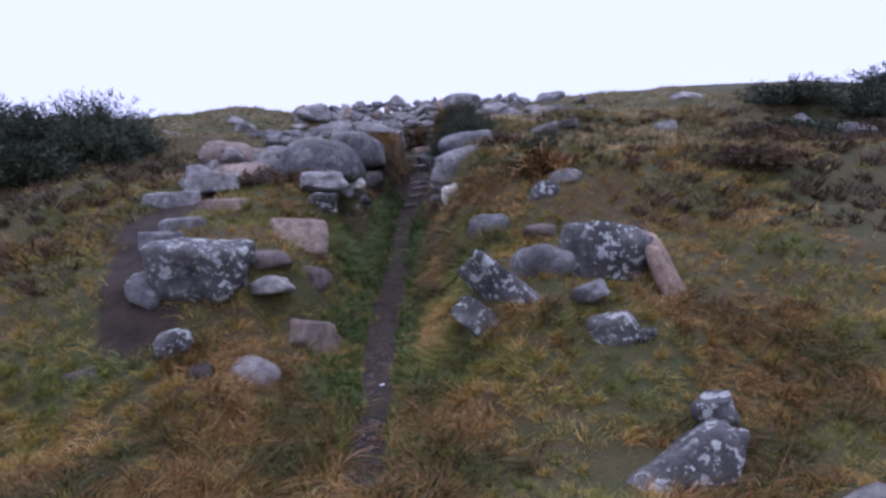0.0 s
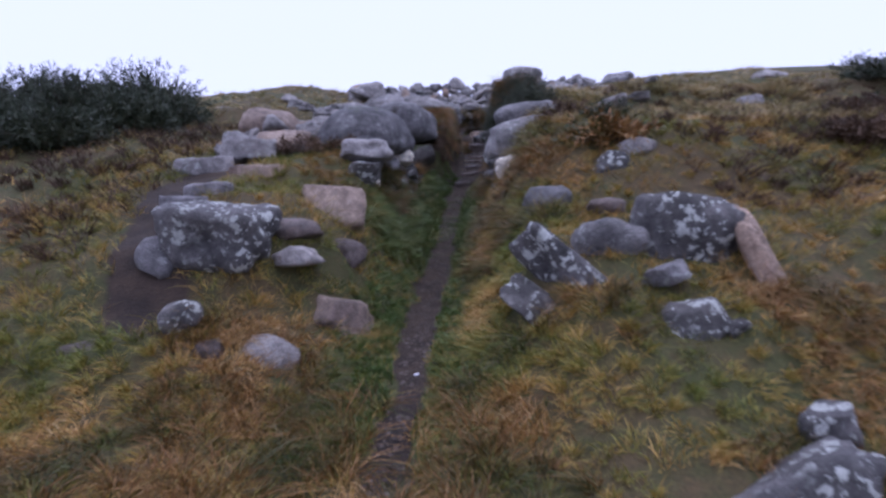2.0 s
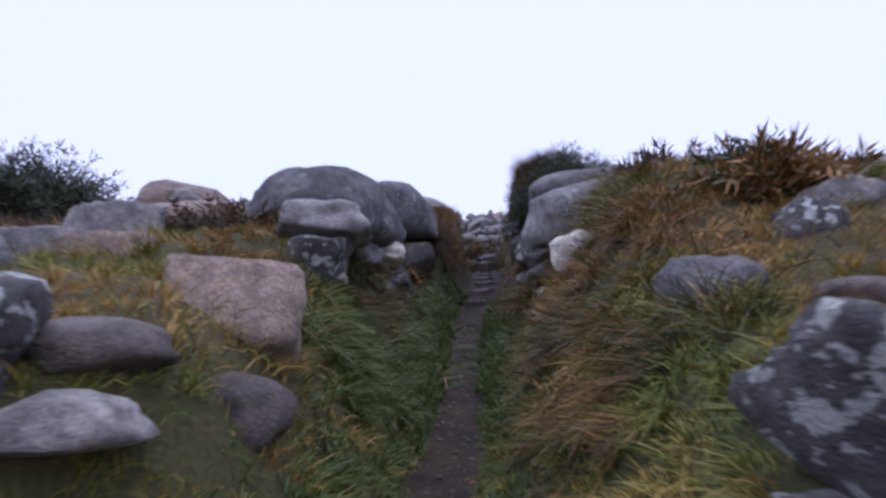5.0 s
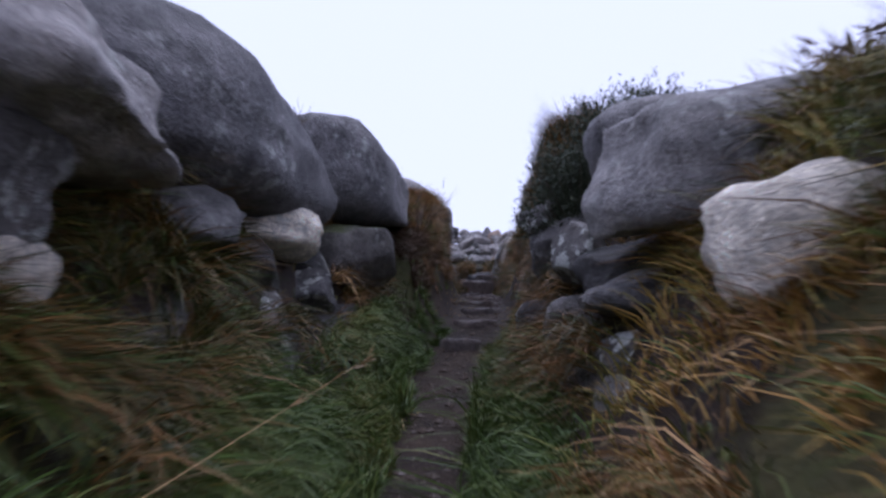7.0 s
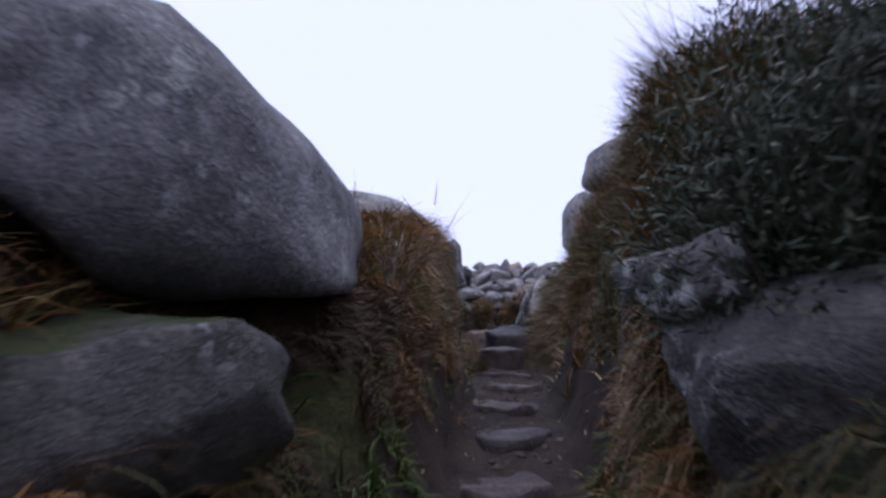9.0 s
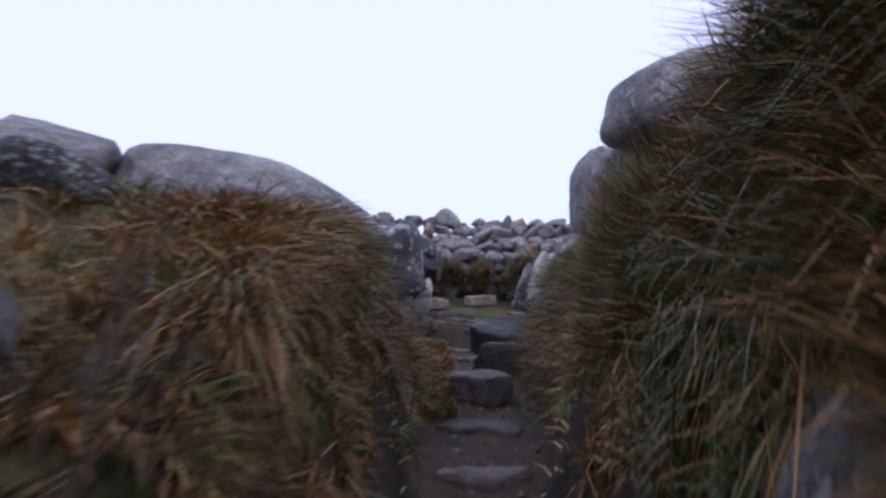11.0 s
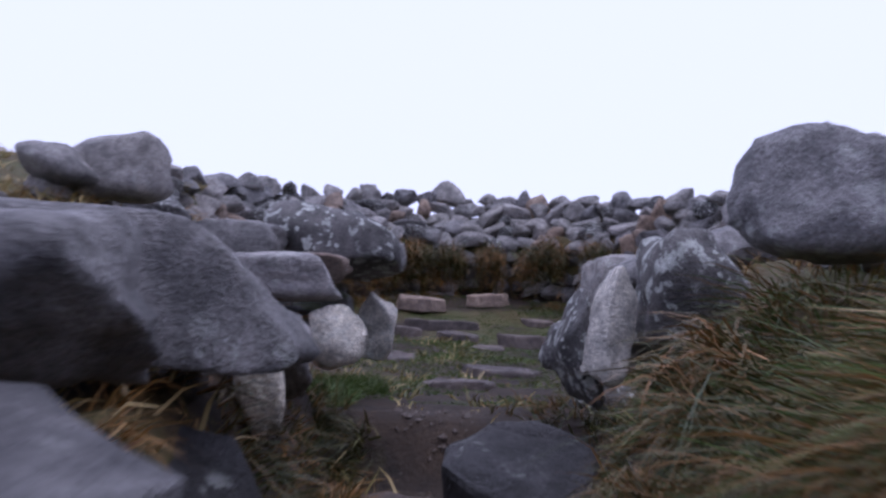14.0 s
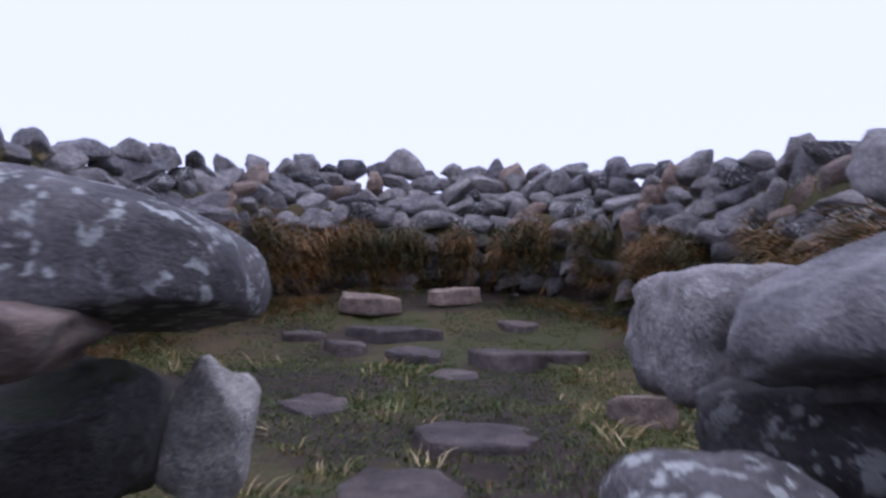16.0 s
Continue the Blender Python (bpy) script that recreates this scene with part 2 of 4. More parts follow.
def ground_z(x, y):
    x, y = np.asarray(x, float), np.asarray(y, float)
    side = smooth(-0.25, 0.25, x - path_x(y))
    bank = bank_left(x, y) * (1 - side) + bank_right(x, y) * side
    bank = bank + 0.45 * smooth(1.6, 6.5, np.abs(x)) * smooth(9, 17, y) * (1 - smooth(34, 44, y))
    bank = bank + 0.07 * smooth(4.2, 5, y) * (1 - smooth(8, 9, y))
    away = np.abs(x - path_x(y))
    bumps = 0.10 * rough_noise(x, y, 1.3, 1) + 0.06 * rough_noise(x, y, 0.5, 2) + 0.02 * rough_noise(x, y, 0.17, 3)
    bumps = bumps * smooth(0.3, 1.2, away) + 0.25 * rough_noise(x, y, 5, 4) * smooth(2.5, 7, np.abs(x)) * smooth(4, 9, y)
    h = path_z(y) + (bank - path_z(y)) * smooth(floor_half(y), trench_left(y) * (1 - side) + trench_right(y) * side, away) + bumps
    # the sunken ring at the head of the passage
    q = ring(x, y, 3.3, 5.0)
    low = curve(y, 17, 2.88, 20, 2.95, 22, 3.0, 24.4, 3.1, 26, 3.3, 27.5, 3.5) + 0.035 * rough_noise(x, y, 0.6, 5) + 0.22 * smooth(0.55, 1.0, q)
    h = h + (low - h) * (1 - smooth(0.98, 1.04, q))
    cosine = np.clip((y - RING_Y) / 5.0, -1, 1)
    rim = 4.3 + 0.4 * cosine + (0.35 + 0.35 * cosine) * smooth(1.05, 1.25, q) - 4 * np.clip(q - 1.32, 0, 9)
    lift = np.maximum(np.minimum(rim, low + 26 * (q - 1.0)) - h, 0)
    h = h + np.where(q > 1.0, lift * smooth(19.6, 21.5, y), 0)
    return h + 0.012 * rough_noise(x, y, 0.09, 6)


def bare_soil(x, y):
    """How trodden the ground is, 0 to 1."""
    away = np.abs(x - path_x(y))
    worn = 1 - smooth(0.06, 0.2, away + 0.09 * rough_noise(x, y, 0.3, 31) + 0.04 * rough_noise(x, y, 0.1, 32))
    worn = worn * smooth(3.2, 4.4, y) * (1 - smooth(18.5, 20, y))
    left = (1 - smooth(0.15, 0.55, np.abs(x + 3.1 + 0.28 * (y - 7.5) * (y < 7.5) - 0.25 * (y - 7.5) * (y >= 7.5)))) * smooth(4.6, 5.6, y) * (1 - smooth(10.5, 12, y))
    hollow = (ring(x, y, 3.3, 5.0) < 1.0) * (0.52 + 0.5 * rough_noise(x, y, 0.8, 8))
    return np.clip(np.maximum.reduce([worn, 0.8 * left, hollow]), 0, 1)


def earth_shade(x, y):
    """Dark earth and painted shade in steep sides under the walls, 0 to 1."""
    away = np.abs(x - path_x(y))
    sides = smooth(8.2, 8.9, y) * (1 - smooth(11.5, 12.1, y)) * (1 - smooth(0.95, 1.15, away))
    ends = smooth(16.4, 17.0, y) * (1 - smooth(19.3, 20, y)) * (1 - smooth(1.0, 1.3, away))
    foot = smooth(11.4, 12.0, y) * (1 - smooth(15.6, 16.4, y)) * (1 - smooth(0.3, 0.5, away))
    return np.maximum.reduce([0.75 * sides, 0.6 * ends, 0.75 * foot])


def sheet(name, xs, ys, material):
    gx, gy = np.meshgrid(xs, ys)
    gz = ground_z(gx, gy)
    verts = np.column_stack([gx.ravel(), gy.ravel(), gz.ravel()])
    nx, ny = len(xs), len(ys)
    i = (np.arange(ny - 1)[:, None] * nx + np.arange(nx - 1)[None, :]).ravel()
    quads = np.column_stack([i, i + 1, i + nx + 1, i + nx])
    me = bpy.data.meshes.new(name)
    me.from_pydata(verts.tolist(), [], quads.tolist())
    tint = me.color_attributes.new("bare", "FLOAT_COLOR", "POINT")
    # the flank value paints passage shade with the soil colour
    wv = np.maximum(bare_soil(gx.ravel(), gy.ravel()), earth_shade(gx.ravel(), gy.ravel()))
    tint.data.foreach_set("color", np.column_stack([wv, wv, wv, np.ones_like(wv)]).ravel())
    me.polygons.foreach_set("use_smooth", np.ones(len(quads), bool))
    me.materials.append(material)
    me.update()
    return new(name, me)


far = [9, 11, 14, 18, 24, 34, 50, 80, 140, 250, 400]
xs = np.array([-v for v in far[::-1]] + list(np.arange(-8, -2.99, 0.25)) + list(np.arange(-2.8, 2.81, 0.07)) + list(np.arange(3, 8.01, 0.25)) + far)
ys = np.array([-400, -250, -140, -80, -50, -30, -20, -12, -8] + list(np.arange(-6, 1.5, 0.3)) + list(np.arange(1.5, 32, 0.09)) + [33, 35, 38, 42, 48, 56, 70, 100, 160, 260, 400])
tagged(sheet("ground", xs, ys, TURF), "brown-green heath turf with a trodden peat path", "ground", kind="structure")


# ---- stones ----
STONES = []  # footprints: x, y, z, half width, half depth, half height
BALLS = {}


def ball(level):
    if level not in BALLS:
        bm = bmesh.new()
        bmesh.ops.create_icosphere(bm, subdivisions=level, radius=1.0)
        BALLS[level] = ([v.co.copy() for v in bm.verts], [[v.index for v in f.verts] for f in bm.faces])
        bm.free()
    return BALLS[level]


def stone_mesh(name, w, d, h, boxy, seed, level, cuts=5, lumps=0.16, flare=None):
    """A weathered stone: a rounded block, struck by a few flat breaks, with lumps and pits."""
    rng = random.Random(seed)
    pts, faces = ball(level)
    power = 2 + 8 * boxy * boxy
    planes = []
    for _ in range(cuts):
        nrm = Vector((rng.gauss(0, 1), rng.gauss(0, 1), rng.gauss(0, 1))).normalized()
        planes.append((nrm, rng.uniform(0.5, 0.88)))
    off = Vector((rng.uniform(-50, 50), rng.uniform(-50, 50), rng.uniform(-50, 50)))
    taper, lean = rng.uniform(-0.22, 0.12), rng.uniform(-0.15, 0.15)
    taper = taper if flare is None else flare
    verts = []
    for p in pts:
        r = (abs(p.x) ** power + abs(p.y) ** power + abs(p.z) ** power) ** (-1 / power)
        v = p * r
        for nrm, dist in planes:
            over = v.dot(nrm) - dist * 1.12
            if over > 0:
                v -= nrm * over * 0.96
        f = 1 + lumps * noise.noise(v * 1.3 + off) + 0.45 * lumps * noise.noise(v * 3.1 + off)
        if level > 2:
            f += 0.2 * lumps * noise.noise(v * 7 + off) + 0.12 * lumps * noise.noise(v * 15 + off)
        v = v * f
        k = 1 + taper * v.z
        verts.append((v.x * w / 2 * k + lean * v.z * w / 2, v.y * d / 2 * k, v.z * h / 2))
    me = bpy.data.meshes.new(name)
    me.from_pydata(verts, [], faces)
    me.polygons.foreach_set("use_smooth", np.ones(len(faces), bool))
    me.update()
    return me


SEED = [100]


def stone(x, y, z, w, d, h, rock="grey", label="", rx=0, ry=0, rz=0, boxy=0.35, level=3, name="boulder", category="boulder", cuts=5, lumps=0.16, group="", flare=None):
    SEED[0] += 1
    me = stone_mesh(name, w, d, h, boxy, SEED[0], level, cuts, lumps, flare)
    me.materials.append(ROCK[rock])
    ob = new(name, me)
    ob.matrix_world = pose(x, y, z, rx, ry, rz)
    tagged(ob, label, category, group)
    STONES.append((x, y, z, w / 2, d / 2, h / 2))
    return ob


def slab_mesh(name, w, d, h, seed):
    """A split slab: an uneven flat-topped polygon with a chipped, bevelled rim."""
    rng = random.Random(seed)
    bm = bmesh.new()
    n = rng.randint(5, 8)
    turn = rng.uniform(0, 6)
    rim = []
    for k in range(n):
        a = turn + (k + rng.uniform(-0.3, 0.3)) * 2 * math.pi / n
        r = rng.uniform(0.82, 1.12)
        rim.append(bm.verts.new((w / 2 * r * math.cos(a), d / 2 * r * math.sin(a), -h / 2)))
    bottom = bm.faces.new(rim)
    top = bmesh.ops.extrude_face_region(bm, geom=[bottom])
    for v in top["geom"]:
        if isinstance(v, bmesh.types.BMVert):
            v.co = Vector((v.co.x * rng.uniform(0.9, 1.0), v.co.y * rng.uniform(0.9, 1.0), h / 2 + rng.uniform(-0.08, 0.08) * h))
    bmesh.ops.bevel(bm, geom=bm.edges[:], offset=min(h * 0.16, 0.03), segments=2, affect="EDGES", profile=0.6)
    bmesh.ops.triangulate(bm, faces=bm.faces[:])
    bmesh.ops.subdivide_edges(bm, edges=[e for e in bm.edges if e.calc_length() > 0.09], cuts=2, use_grid_fill=True)
    bmesh.ops.recalc_face_normals(bm, faces=bm.faces[:])
    off = Vector((seed * 3.1, seed * 1.7, 5))
    for v in bm.verts:
        v.co += Vector((1, 1, 0.6)) * 0.03 * noise.noise(v.co * 5 + off) + Vector((0, 0, 0.02 * noise.noise(v.co * 11 + off)))
    me = bpy.data.meshes.new(name)
    bm.to_mesh(me)
    bm.free()
    return me


def slab(x, y, z, w, d, h, rock, label, rx=0, ry=0, rz=0, name="flagstone", category="flagstone", group=""):
    SEED[0] += 1
    me = slab_mesh(name, w, d, h, SEED[0])
    me.materials.append(ROCK[rock])
    ob = new(name, me)
    ob.matrix_world = pose(x, y, z, rx, ry, rz)
    STONES.append((x, y, z, w / 2, d / 2, h / 2))
    return tagged(ob, label, category, group)


# ---- the outer bank, beside the foot of the path ----
LICHENED = "grey granite boulder blotched with white lichen"
stone(-2.08, 5.95, 1.75, 0.84, 0.62, 0.56, "spotted", "dark squat granite boulder with a pale lichen top", ry=3, rz=-4, boxy=0.62, level=4, cuts=0, lumps=0.2)
stone(-2.55, 5.85, 1.62, 0.32, 0.4, 0.36, "pale", "small grey stone leaning beside the boulder", ry=-20, boxy=0.5)
slab(-2.37, 7.95, 2.30, 0.62, 0.5, 0.16, "pink", "thin pale slab lying on the bank", rz=10, name="stone_slab", category="slab")
slab(-2.62, 7.2, 2.12, 0.55, 0.5, 0.2, "pale", "flat grey slab stacked on the bank", rz=-15, name="stone_slab", category="slab")
slab(-2.72, 6.75, 2.0, 0.5, 0.45, 0.18, "pale", "flat grey slab stacked on the bank", rz=20, name="stone_slab", category="slab")
stone(-1.56, 6.35, 1.77, 0.48, 0.4, 0.22, "wet", "rounded dark stone in the broken wall face", boxy=0.3)
stone(-1.52, 6.05, 1.58, 0.44, 0.4, 0.18, "pale", "flat stone at the foot of the wall face", boxy=0.5)
stone(-1.22, 6.72, 1.5, 0.5, 0.4, 0.32, "wet", "brown stone under the square slab", boxy=0.4)
stone(-1.34, 7.12, 1.90, 0.60, 0.30, 0.43, "pink", "square pinkish granite slab with a fresh face", rx=-32, ry=6, rz=8, boxy=1.0, level=4, cuts=2, lumps=0.06)
stone(-1.2, 5.95, 1.06, 0.60, 0.42, 0.46, "pink", "flat pinkish stone set in the grass bank", rx=28, boxy=0.75, cuts=8)
stone(-1.5, 5.14, 0.94, 0.46, 0.36, 0.30, "pale", "pale jagged stone set in the grass bank", rx=25, ry=20, boxy=0.75, cuts=10)
stone(-2.12, 5.15, 1.27, 0.3, 0.28, 0.22, "spotted", "small stone with white lichen in the grass", rx=20, boxy=0.4)
stone(-1.85, 5.0, 1.05, 0.22, 0.2, 0.14, "wet", "small brown stone half hidden in grass", boxy=0.4)
stone(1.76, 5.98, 1.68, 0.82, 0.62, 0.72, "spotted", "tall grey boulder with large white lichen patches", ry=6, rz=-8, boxy=0.35, level=4, cuts=4)
stone(0.80, 5.62, 1.36, 1.12, 0.46, 0.36, "spotted", "long tilted boulder thickly spotted with lichen", rx=-12, ry=41, rz=-12, boxy=0.6, level=4, cuts=3)
stone(0.49, 5.44, 1.20, 0.6, 0.4, 0.28, "spotted", "long tilted stone spotted with lichen", rx=-10, ry=40, rz=-8, boxy=0.5, level=4)
stone(1.12, 5.98, 1.6, 0.58, 0.45, 0.46, "grey", "grey boulder wedged between lichened boulders", ry=10, boxy=0.45, level=4)
stone(2.22, 5.68, 1.55, 0.20, 0.42, 0.78, "pink", "pale slab standing on edge beside a boulder", ry=-24, rx=-10, rz=-20, boxy=0.6, level=4, cuts=3)
stone(1.41, 5.35, 1.46, 0.34, 0.3, 0.16, "pale", "small flat pale stone under the boulder", ry=-18, boxy=0.6)
stone(1.49, 4.98, 1.12, 0.46, 0.42, 0.50, "spotted", "pointed lichened stone among the tussocks", ry=12, boxy=0.4, level=4)
stone(1.74, 4.92, 1.1, 0.26, 0.26, 0.22, "dark", "small dark stone among the tussocks", boxy=0.4)
stone(0.77, 7.1, 1.90, 0.5, 0.42, 0.36, "grey", LICHENED, boxy=0.6)
stone(1.5, 7.65, 2.2, 0.38, 0.36, 0.44, "spotted", "upright lichened stone on the bank", ry=22, boxy=0.5)
stone(1.84, 7.9, 2.46, 0.46, 0.4, 0.22, "pale", "pale flat-topped stone on the bank", ry=-14, boxy=0.5)
stone(2.45, 8.0, 2.42, 0.42, 0.4, 0.24, "grey", "grey stone showing through the turf", ry=-8, boxy=0.5)
stone(3.5, 8.2, 2.16, 0.56, 0.45, 0.3, "grey", "grey stone showing through the turf", ry=-10, boxy=0.45)
stone(1.3, 6.85, 1.86, 0.36, 0.36, 0.2, "wet", "low brown stone showing through the turf", boxy=0.4)
stone(1.42, 3.55, 0.50, 1.2, 0.6, 0.56, "spotted", "long boulder spotted with white lichen in the grass", ry=-24, rz=14, boxy=0.5, level=4, cuts=5)
stone(1.98, 4.05, 0.78, 0.36, 0.3, 0.36, "spotted", "small pointed lichened stone behind a boulder", ry=-25, boxy=0.3, level=4, cuts=8)
stone(2.35, 3.1, 0.5, 0.5, 0.42, 0.3, "grey", "low grey boulder in the grass", boxy=0.4)
stone(-3.75, 5.6, 1.08, 0.44, 0.34, 0.34, "pink", "rounded pinkish stone beside the worn track", boxy=0.4)
stone(-2.82, 5.1, 1.0, 0.3, 0.3, 0.26, "wet", "brown stone beside the worn track", boxy=0.4)
stone(-4.4, 7.45, 1.68, 0.5, 0.4, 0.42, "grey", "grey stone beside the worn track", ry=-15, boxy=0.45)
stone(-3.88, 7.4, 1.66, 0.34, 0.3, 0.22, "pink", "pinkish stone beside the worn track", boxy=0.5)
stone(-2.93, 10.5, 2.98, 0.8, 0.7, 0.5, "pink", "pale sloping slab on the bank top", rx=18, ry=15, boxy=0.6)
slab(-2.68, 8.75, 2.6, 0.72, 0.5, 0.22, "pale", "flat pale slab on the bank", rz=15, name="stone_slab", category="slab")
slab(-3.1, 8.35, 2.4, 0.76, 0.5, 0.2, "pale", "flat pale slab on the bank", rz=-8, name="stone_slab", category="slab")
stone(3.3, 5.2, 1.0, 0.3, 0.3, 0.16, "grey", "small grey stone in the turf", boxy=0.4)

# ---- the passage, left side ----
HUGE = "huge rounded grey boulder capping the passage wall"
stone(-1.25, 8.75, 2.52, 0.62, 0.75, 0.30, "pale", "boulder crusted with white lichen on top", rz=6, boxy=0.6, level=4, cuts=3)
stone(-1.21, 8.48, 2.25, 0.40, 0.5, 0.30, "spotted", "square lichened block in the wall end", boxy=0.75, level=4, cuts=3)
stone(-1.42, 10.05, 2.85, 1.12, 1.85, 0.66, "capped", HUGE, rx=2, ry=4, rz=-5, boxy=0.42, level=4, cuts=2, lumps=0.11)
stone(-0.97, 11.8, 3.03, 0.84, 1.45, 0.66, "grey", HUGE, rx=-4, ry=6, rz=-7, boxy=0.42, level=4, cuts=2, lumps=0.1, flare=0.06)
stone(-0.66, 13.8, 3.22, 0.46, 0.6, 0.38, "grey", "smaller grey boulder on the passage wall", boxy=0.4)
stone(-1.02, 10.28, 2.49, 0.42, 0.46, 0.25, "white", "rounded pale stone under the capping boulder", ry=8, rz=25, boxy=0.3, level=4)
# mossy rock here only deepens the shade under the capping boulder
stone(-0.78, 11.2, 2.51, 0.46, 0.6, 0.36, "mossy", "square mossy block under the capping boulder, darkened for shade", boxy=0.75, level=4, cuts=3)
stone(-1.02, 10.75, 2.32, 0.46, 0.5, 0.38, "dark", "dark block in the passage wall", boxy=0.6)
# mossy rock in place of grey, darkening this block for shade
stone(-1.14, 9.2, 1.97, 0.4, 0.5, 0.36, "mossy", "mossy block in the passage wall, darkened for shade", boxy=0.6)
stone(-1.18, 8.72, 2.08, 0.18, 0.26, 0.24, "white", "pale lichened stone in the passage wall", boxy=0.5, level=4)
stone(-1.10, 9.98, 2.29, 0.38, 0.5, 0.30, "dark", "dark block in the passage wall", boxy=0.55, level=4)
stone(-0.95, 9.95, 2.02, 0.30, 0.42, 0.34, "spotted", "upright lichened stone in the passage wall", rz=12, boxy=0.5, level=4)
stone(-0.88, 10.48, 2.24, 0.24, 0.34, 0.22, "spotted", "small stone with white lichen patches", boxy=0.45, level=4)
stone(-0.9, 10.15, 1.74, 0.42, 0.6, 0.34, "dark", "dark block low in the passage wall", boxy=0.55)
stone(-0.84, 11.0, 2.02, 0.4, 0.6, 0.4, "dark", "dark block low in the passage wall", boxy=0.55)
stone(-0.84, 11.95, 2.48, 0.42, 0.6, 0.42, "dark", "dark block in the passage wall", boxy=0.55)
stone(-0.72, 12.8, 2.72, 0.4, 0.6, 0.5, "grey", "grey block in the passage wall", boxy=0.55)
# long boulder and the lichened wall end near the ring
stone(-0.86, 14.35, 3.60, 1.08, 0.8, 0.33, "grey", "long smooth grey boulder lying on the bank", ry=7, rz=-8, boxy=0.4, level=4, cuts=2, lumps=0.08)
stone(-0.42, 15.3, 3.43, 0.52, 0.62, 0.46, "blotched", "square boulder with round yellow-grey lichen patches", boxy=0.66, level=4, cuts=3)
slab(-0.3, 15.66, 3.49, 0.66, 0.5, 0.07, "grey", "thin ledge stone jutting from the wall", ry=17, rz=8, name="ledge_stone", category="stone")
stone(-0.52, 16.15, 3.6, 0.6, 0.55, 0.30, "grey", "weathered grey boulder on the passage wall", boxy=0.5, level=4)
stone(-0.82, 16.8, 3.65, 1.0, 0.5, 0.36, "grey", "broad flat-topped block capping the passage wall", ry=2, rz=4, boxy=0.95, level=4, cuts=2, lumps=0.07)
# shadow below the flat-topped block, put into this stone's dark colour
stone(-0.5, 16.65, 3.1, 0.4, 0.5, 0.44, "dark", "dark block in the passage wall", boxy=0.6, level=4)
stone(-0.64, 17.5, 3.44, 0.62, 0.5, 0.34, "grey", "smooth grey block in the passage wall", ry=5, boxy=0.5, level=4)
stone(-0.46, 17.28, 3.40, 0.17, 0.2, 0.40, "white", "small white stone standing in the wall face", ry=-14, boxy=0.5, level=4)
stone(-0.36, 17.98, 3.48, 0.22, 0.24, 0.26, "white", "small white stone under the flat slab", boxy=0.5, level=4)
stone(-0.66, 18.15, 3.71, 0.62, 0.66, 0.21, "pale", "flat pale slab stepping down the wall end", ry=-4, rz=6, boxy=0.6, level=4, cuts=3, lumps=0.1)
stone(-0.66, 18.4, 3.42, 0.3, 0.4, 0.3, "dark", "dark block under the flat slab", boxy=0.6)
stone(-0.71, 19.5, 3.95, 0.88, 0.8, 0.48, "spotted", "large round boulder spotted with lichen at the entrance", ry=10, boxy=0.36, level=4, cuts=3, lumps=0.1)
stone(-0.46, 19.75, 3.46, 0.27, 0.28, 0.46, "white", "white upright stone under a round boulder", ry=10, boxy=0.45, level=4)
# dark mossy rock stands for grass in shadow under the boulder
stone(-0.86, 19.65, 3.48, 0.5, 0.6, 0.44, "mossy", "dark mossy block standing for shaded grass under the round boulder", boxy=0.6)
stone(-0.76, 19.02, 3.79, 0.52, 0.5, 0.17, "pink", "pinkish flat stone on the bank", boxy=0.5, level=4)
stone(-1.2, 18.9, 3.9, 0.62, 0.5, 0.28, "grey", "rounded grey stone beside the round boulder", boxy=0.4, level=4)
# dark mossy rock again in place of shadowed grass
stone(-1.05, 18.75, 3.55, 0.5, 0.5, 0.3, "mossy", "dark mossy block standing for shaded grass in the wall end", boxy=0.6)
stone(-2.84, 20.6, 4.64, 0.84, 0.7, 0.6, "grey", "pointed grey boulder on the skyline", boxy=0.35, cuts=7)
stone(-3.08, 20.2, 4.58, 0.52, 0.5, 0.38, "grey", "rounded grey boulder on the bank", boxy=0.35)

# ---- the passage, right side ----
stone(0.70, 9.65, 2.68, 0.98, 0.85, 0.50, "grey", HUGE, rx=4, ry=-15, rz=8, boxy=0.5, level=4, cuts=3, lumps=0.12)
stone(0.86, 10.4, 2.93, 0.84, 0.6, 0.56, "grey", HUGE, rx=5, ry=-8, boxy=0.55, level=4, cuts=3, lumps=0.12)
stone(0.48, 8.76, 2.27, 0.32, 0.38, 0.28, "white", "white lichened stone under the capping boulder", ry=-16, boxy=0.55, level=4)
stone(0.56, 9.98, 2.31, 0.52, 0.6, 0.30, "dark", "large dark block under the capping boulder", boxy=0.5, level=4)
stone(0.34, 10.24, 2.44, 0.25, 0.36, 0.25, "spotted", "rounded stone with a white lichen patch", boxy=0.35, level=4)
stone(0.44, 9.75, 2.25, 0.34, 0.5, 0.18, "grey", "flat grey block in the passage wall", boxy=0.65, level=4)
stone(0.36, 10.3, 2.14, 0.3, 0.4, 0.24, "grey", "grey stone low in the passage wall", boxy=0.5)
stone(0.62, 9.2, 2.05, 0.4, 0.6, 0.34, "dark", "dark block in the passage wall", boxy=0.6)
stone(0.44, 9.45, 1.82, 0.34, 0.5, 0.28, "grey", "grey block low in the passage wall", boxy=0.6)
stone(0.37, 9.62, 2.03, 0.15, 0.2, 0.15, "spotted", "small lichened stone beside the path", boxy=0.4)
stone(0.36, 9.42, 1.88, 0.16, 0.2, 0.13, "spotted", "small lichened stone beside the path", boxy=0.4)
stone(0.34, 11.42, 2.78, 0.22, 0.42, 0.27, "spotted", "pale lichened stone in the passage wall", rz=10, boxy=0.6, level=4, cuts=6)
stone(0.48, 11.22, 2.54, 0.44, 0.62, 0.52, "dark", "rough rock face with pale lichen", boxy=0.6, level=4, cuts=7)
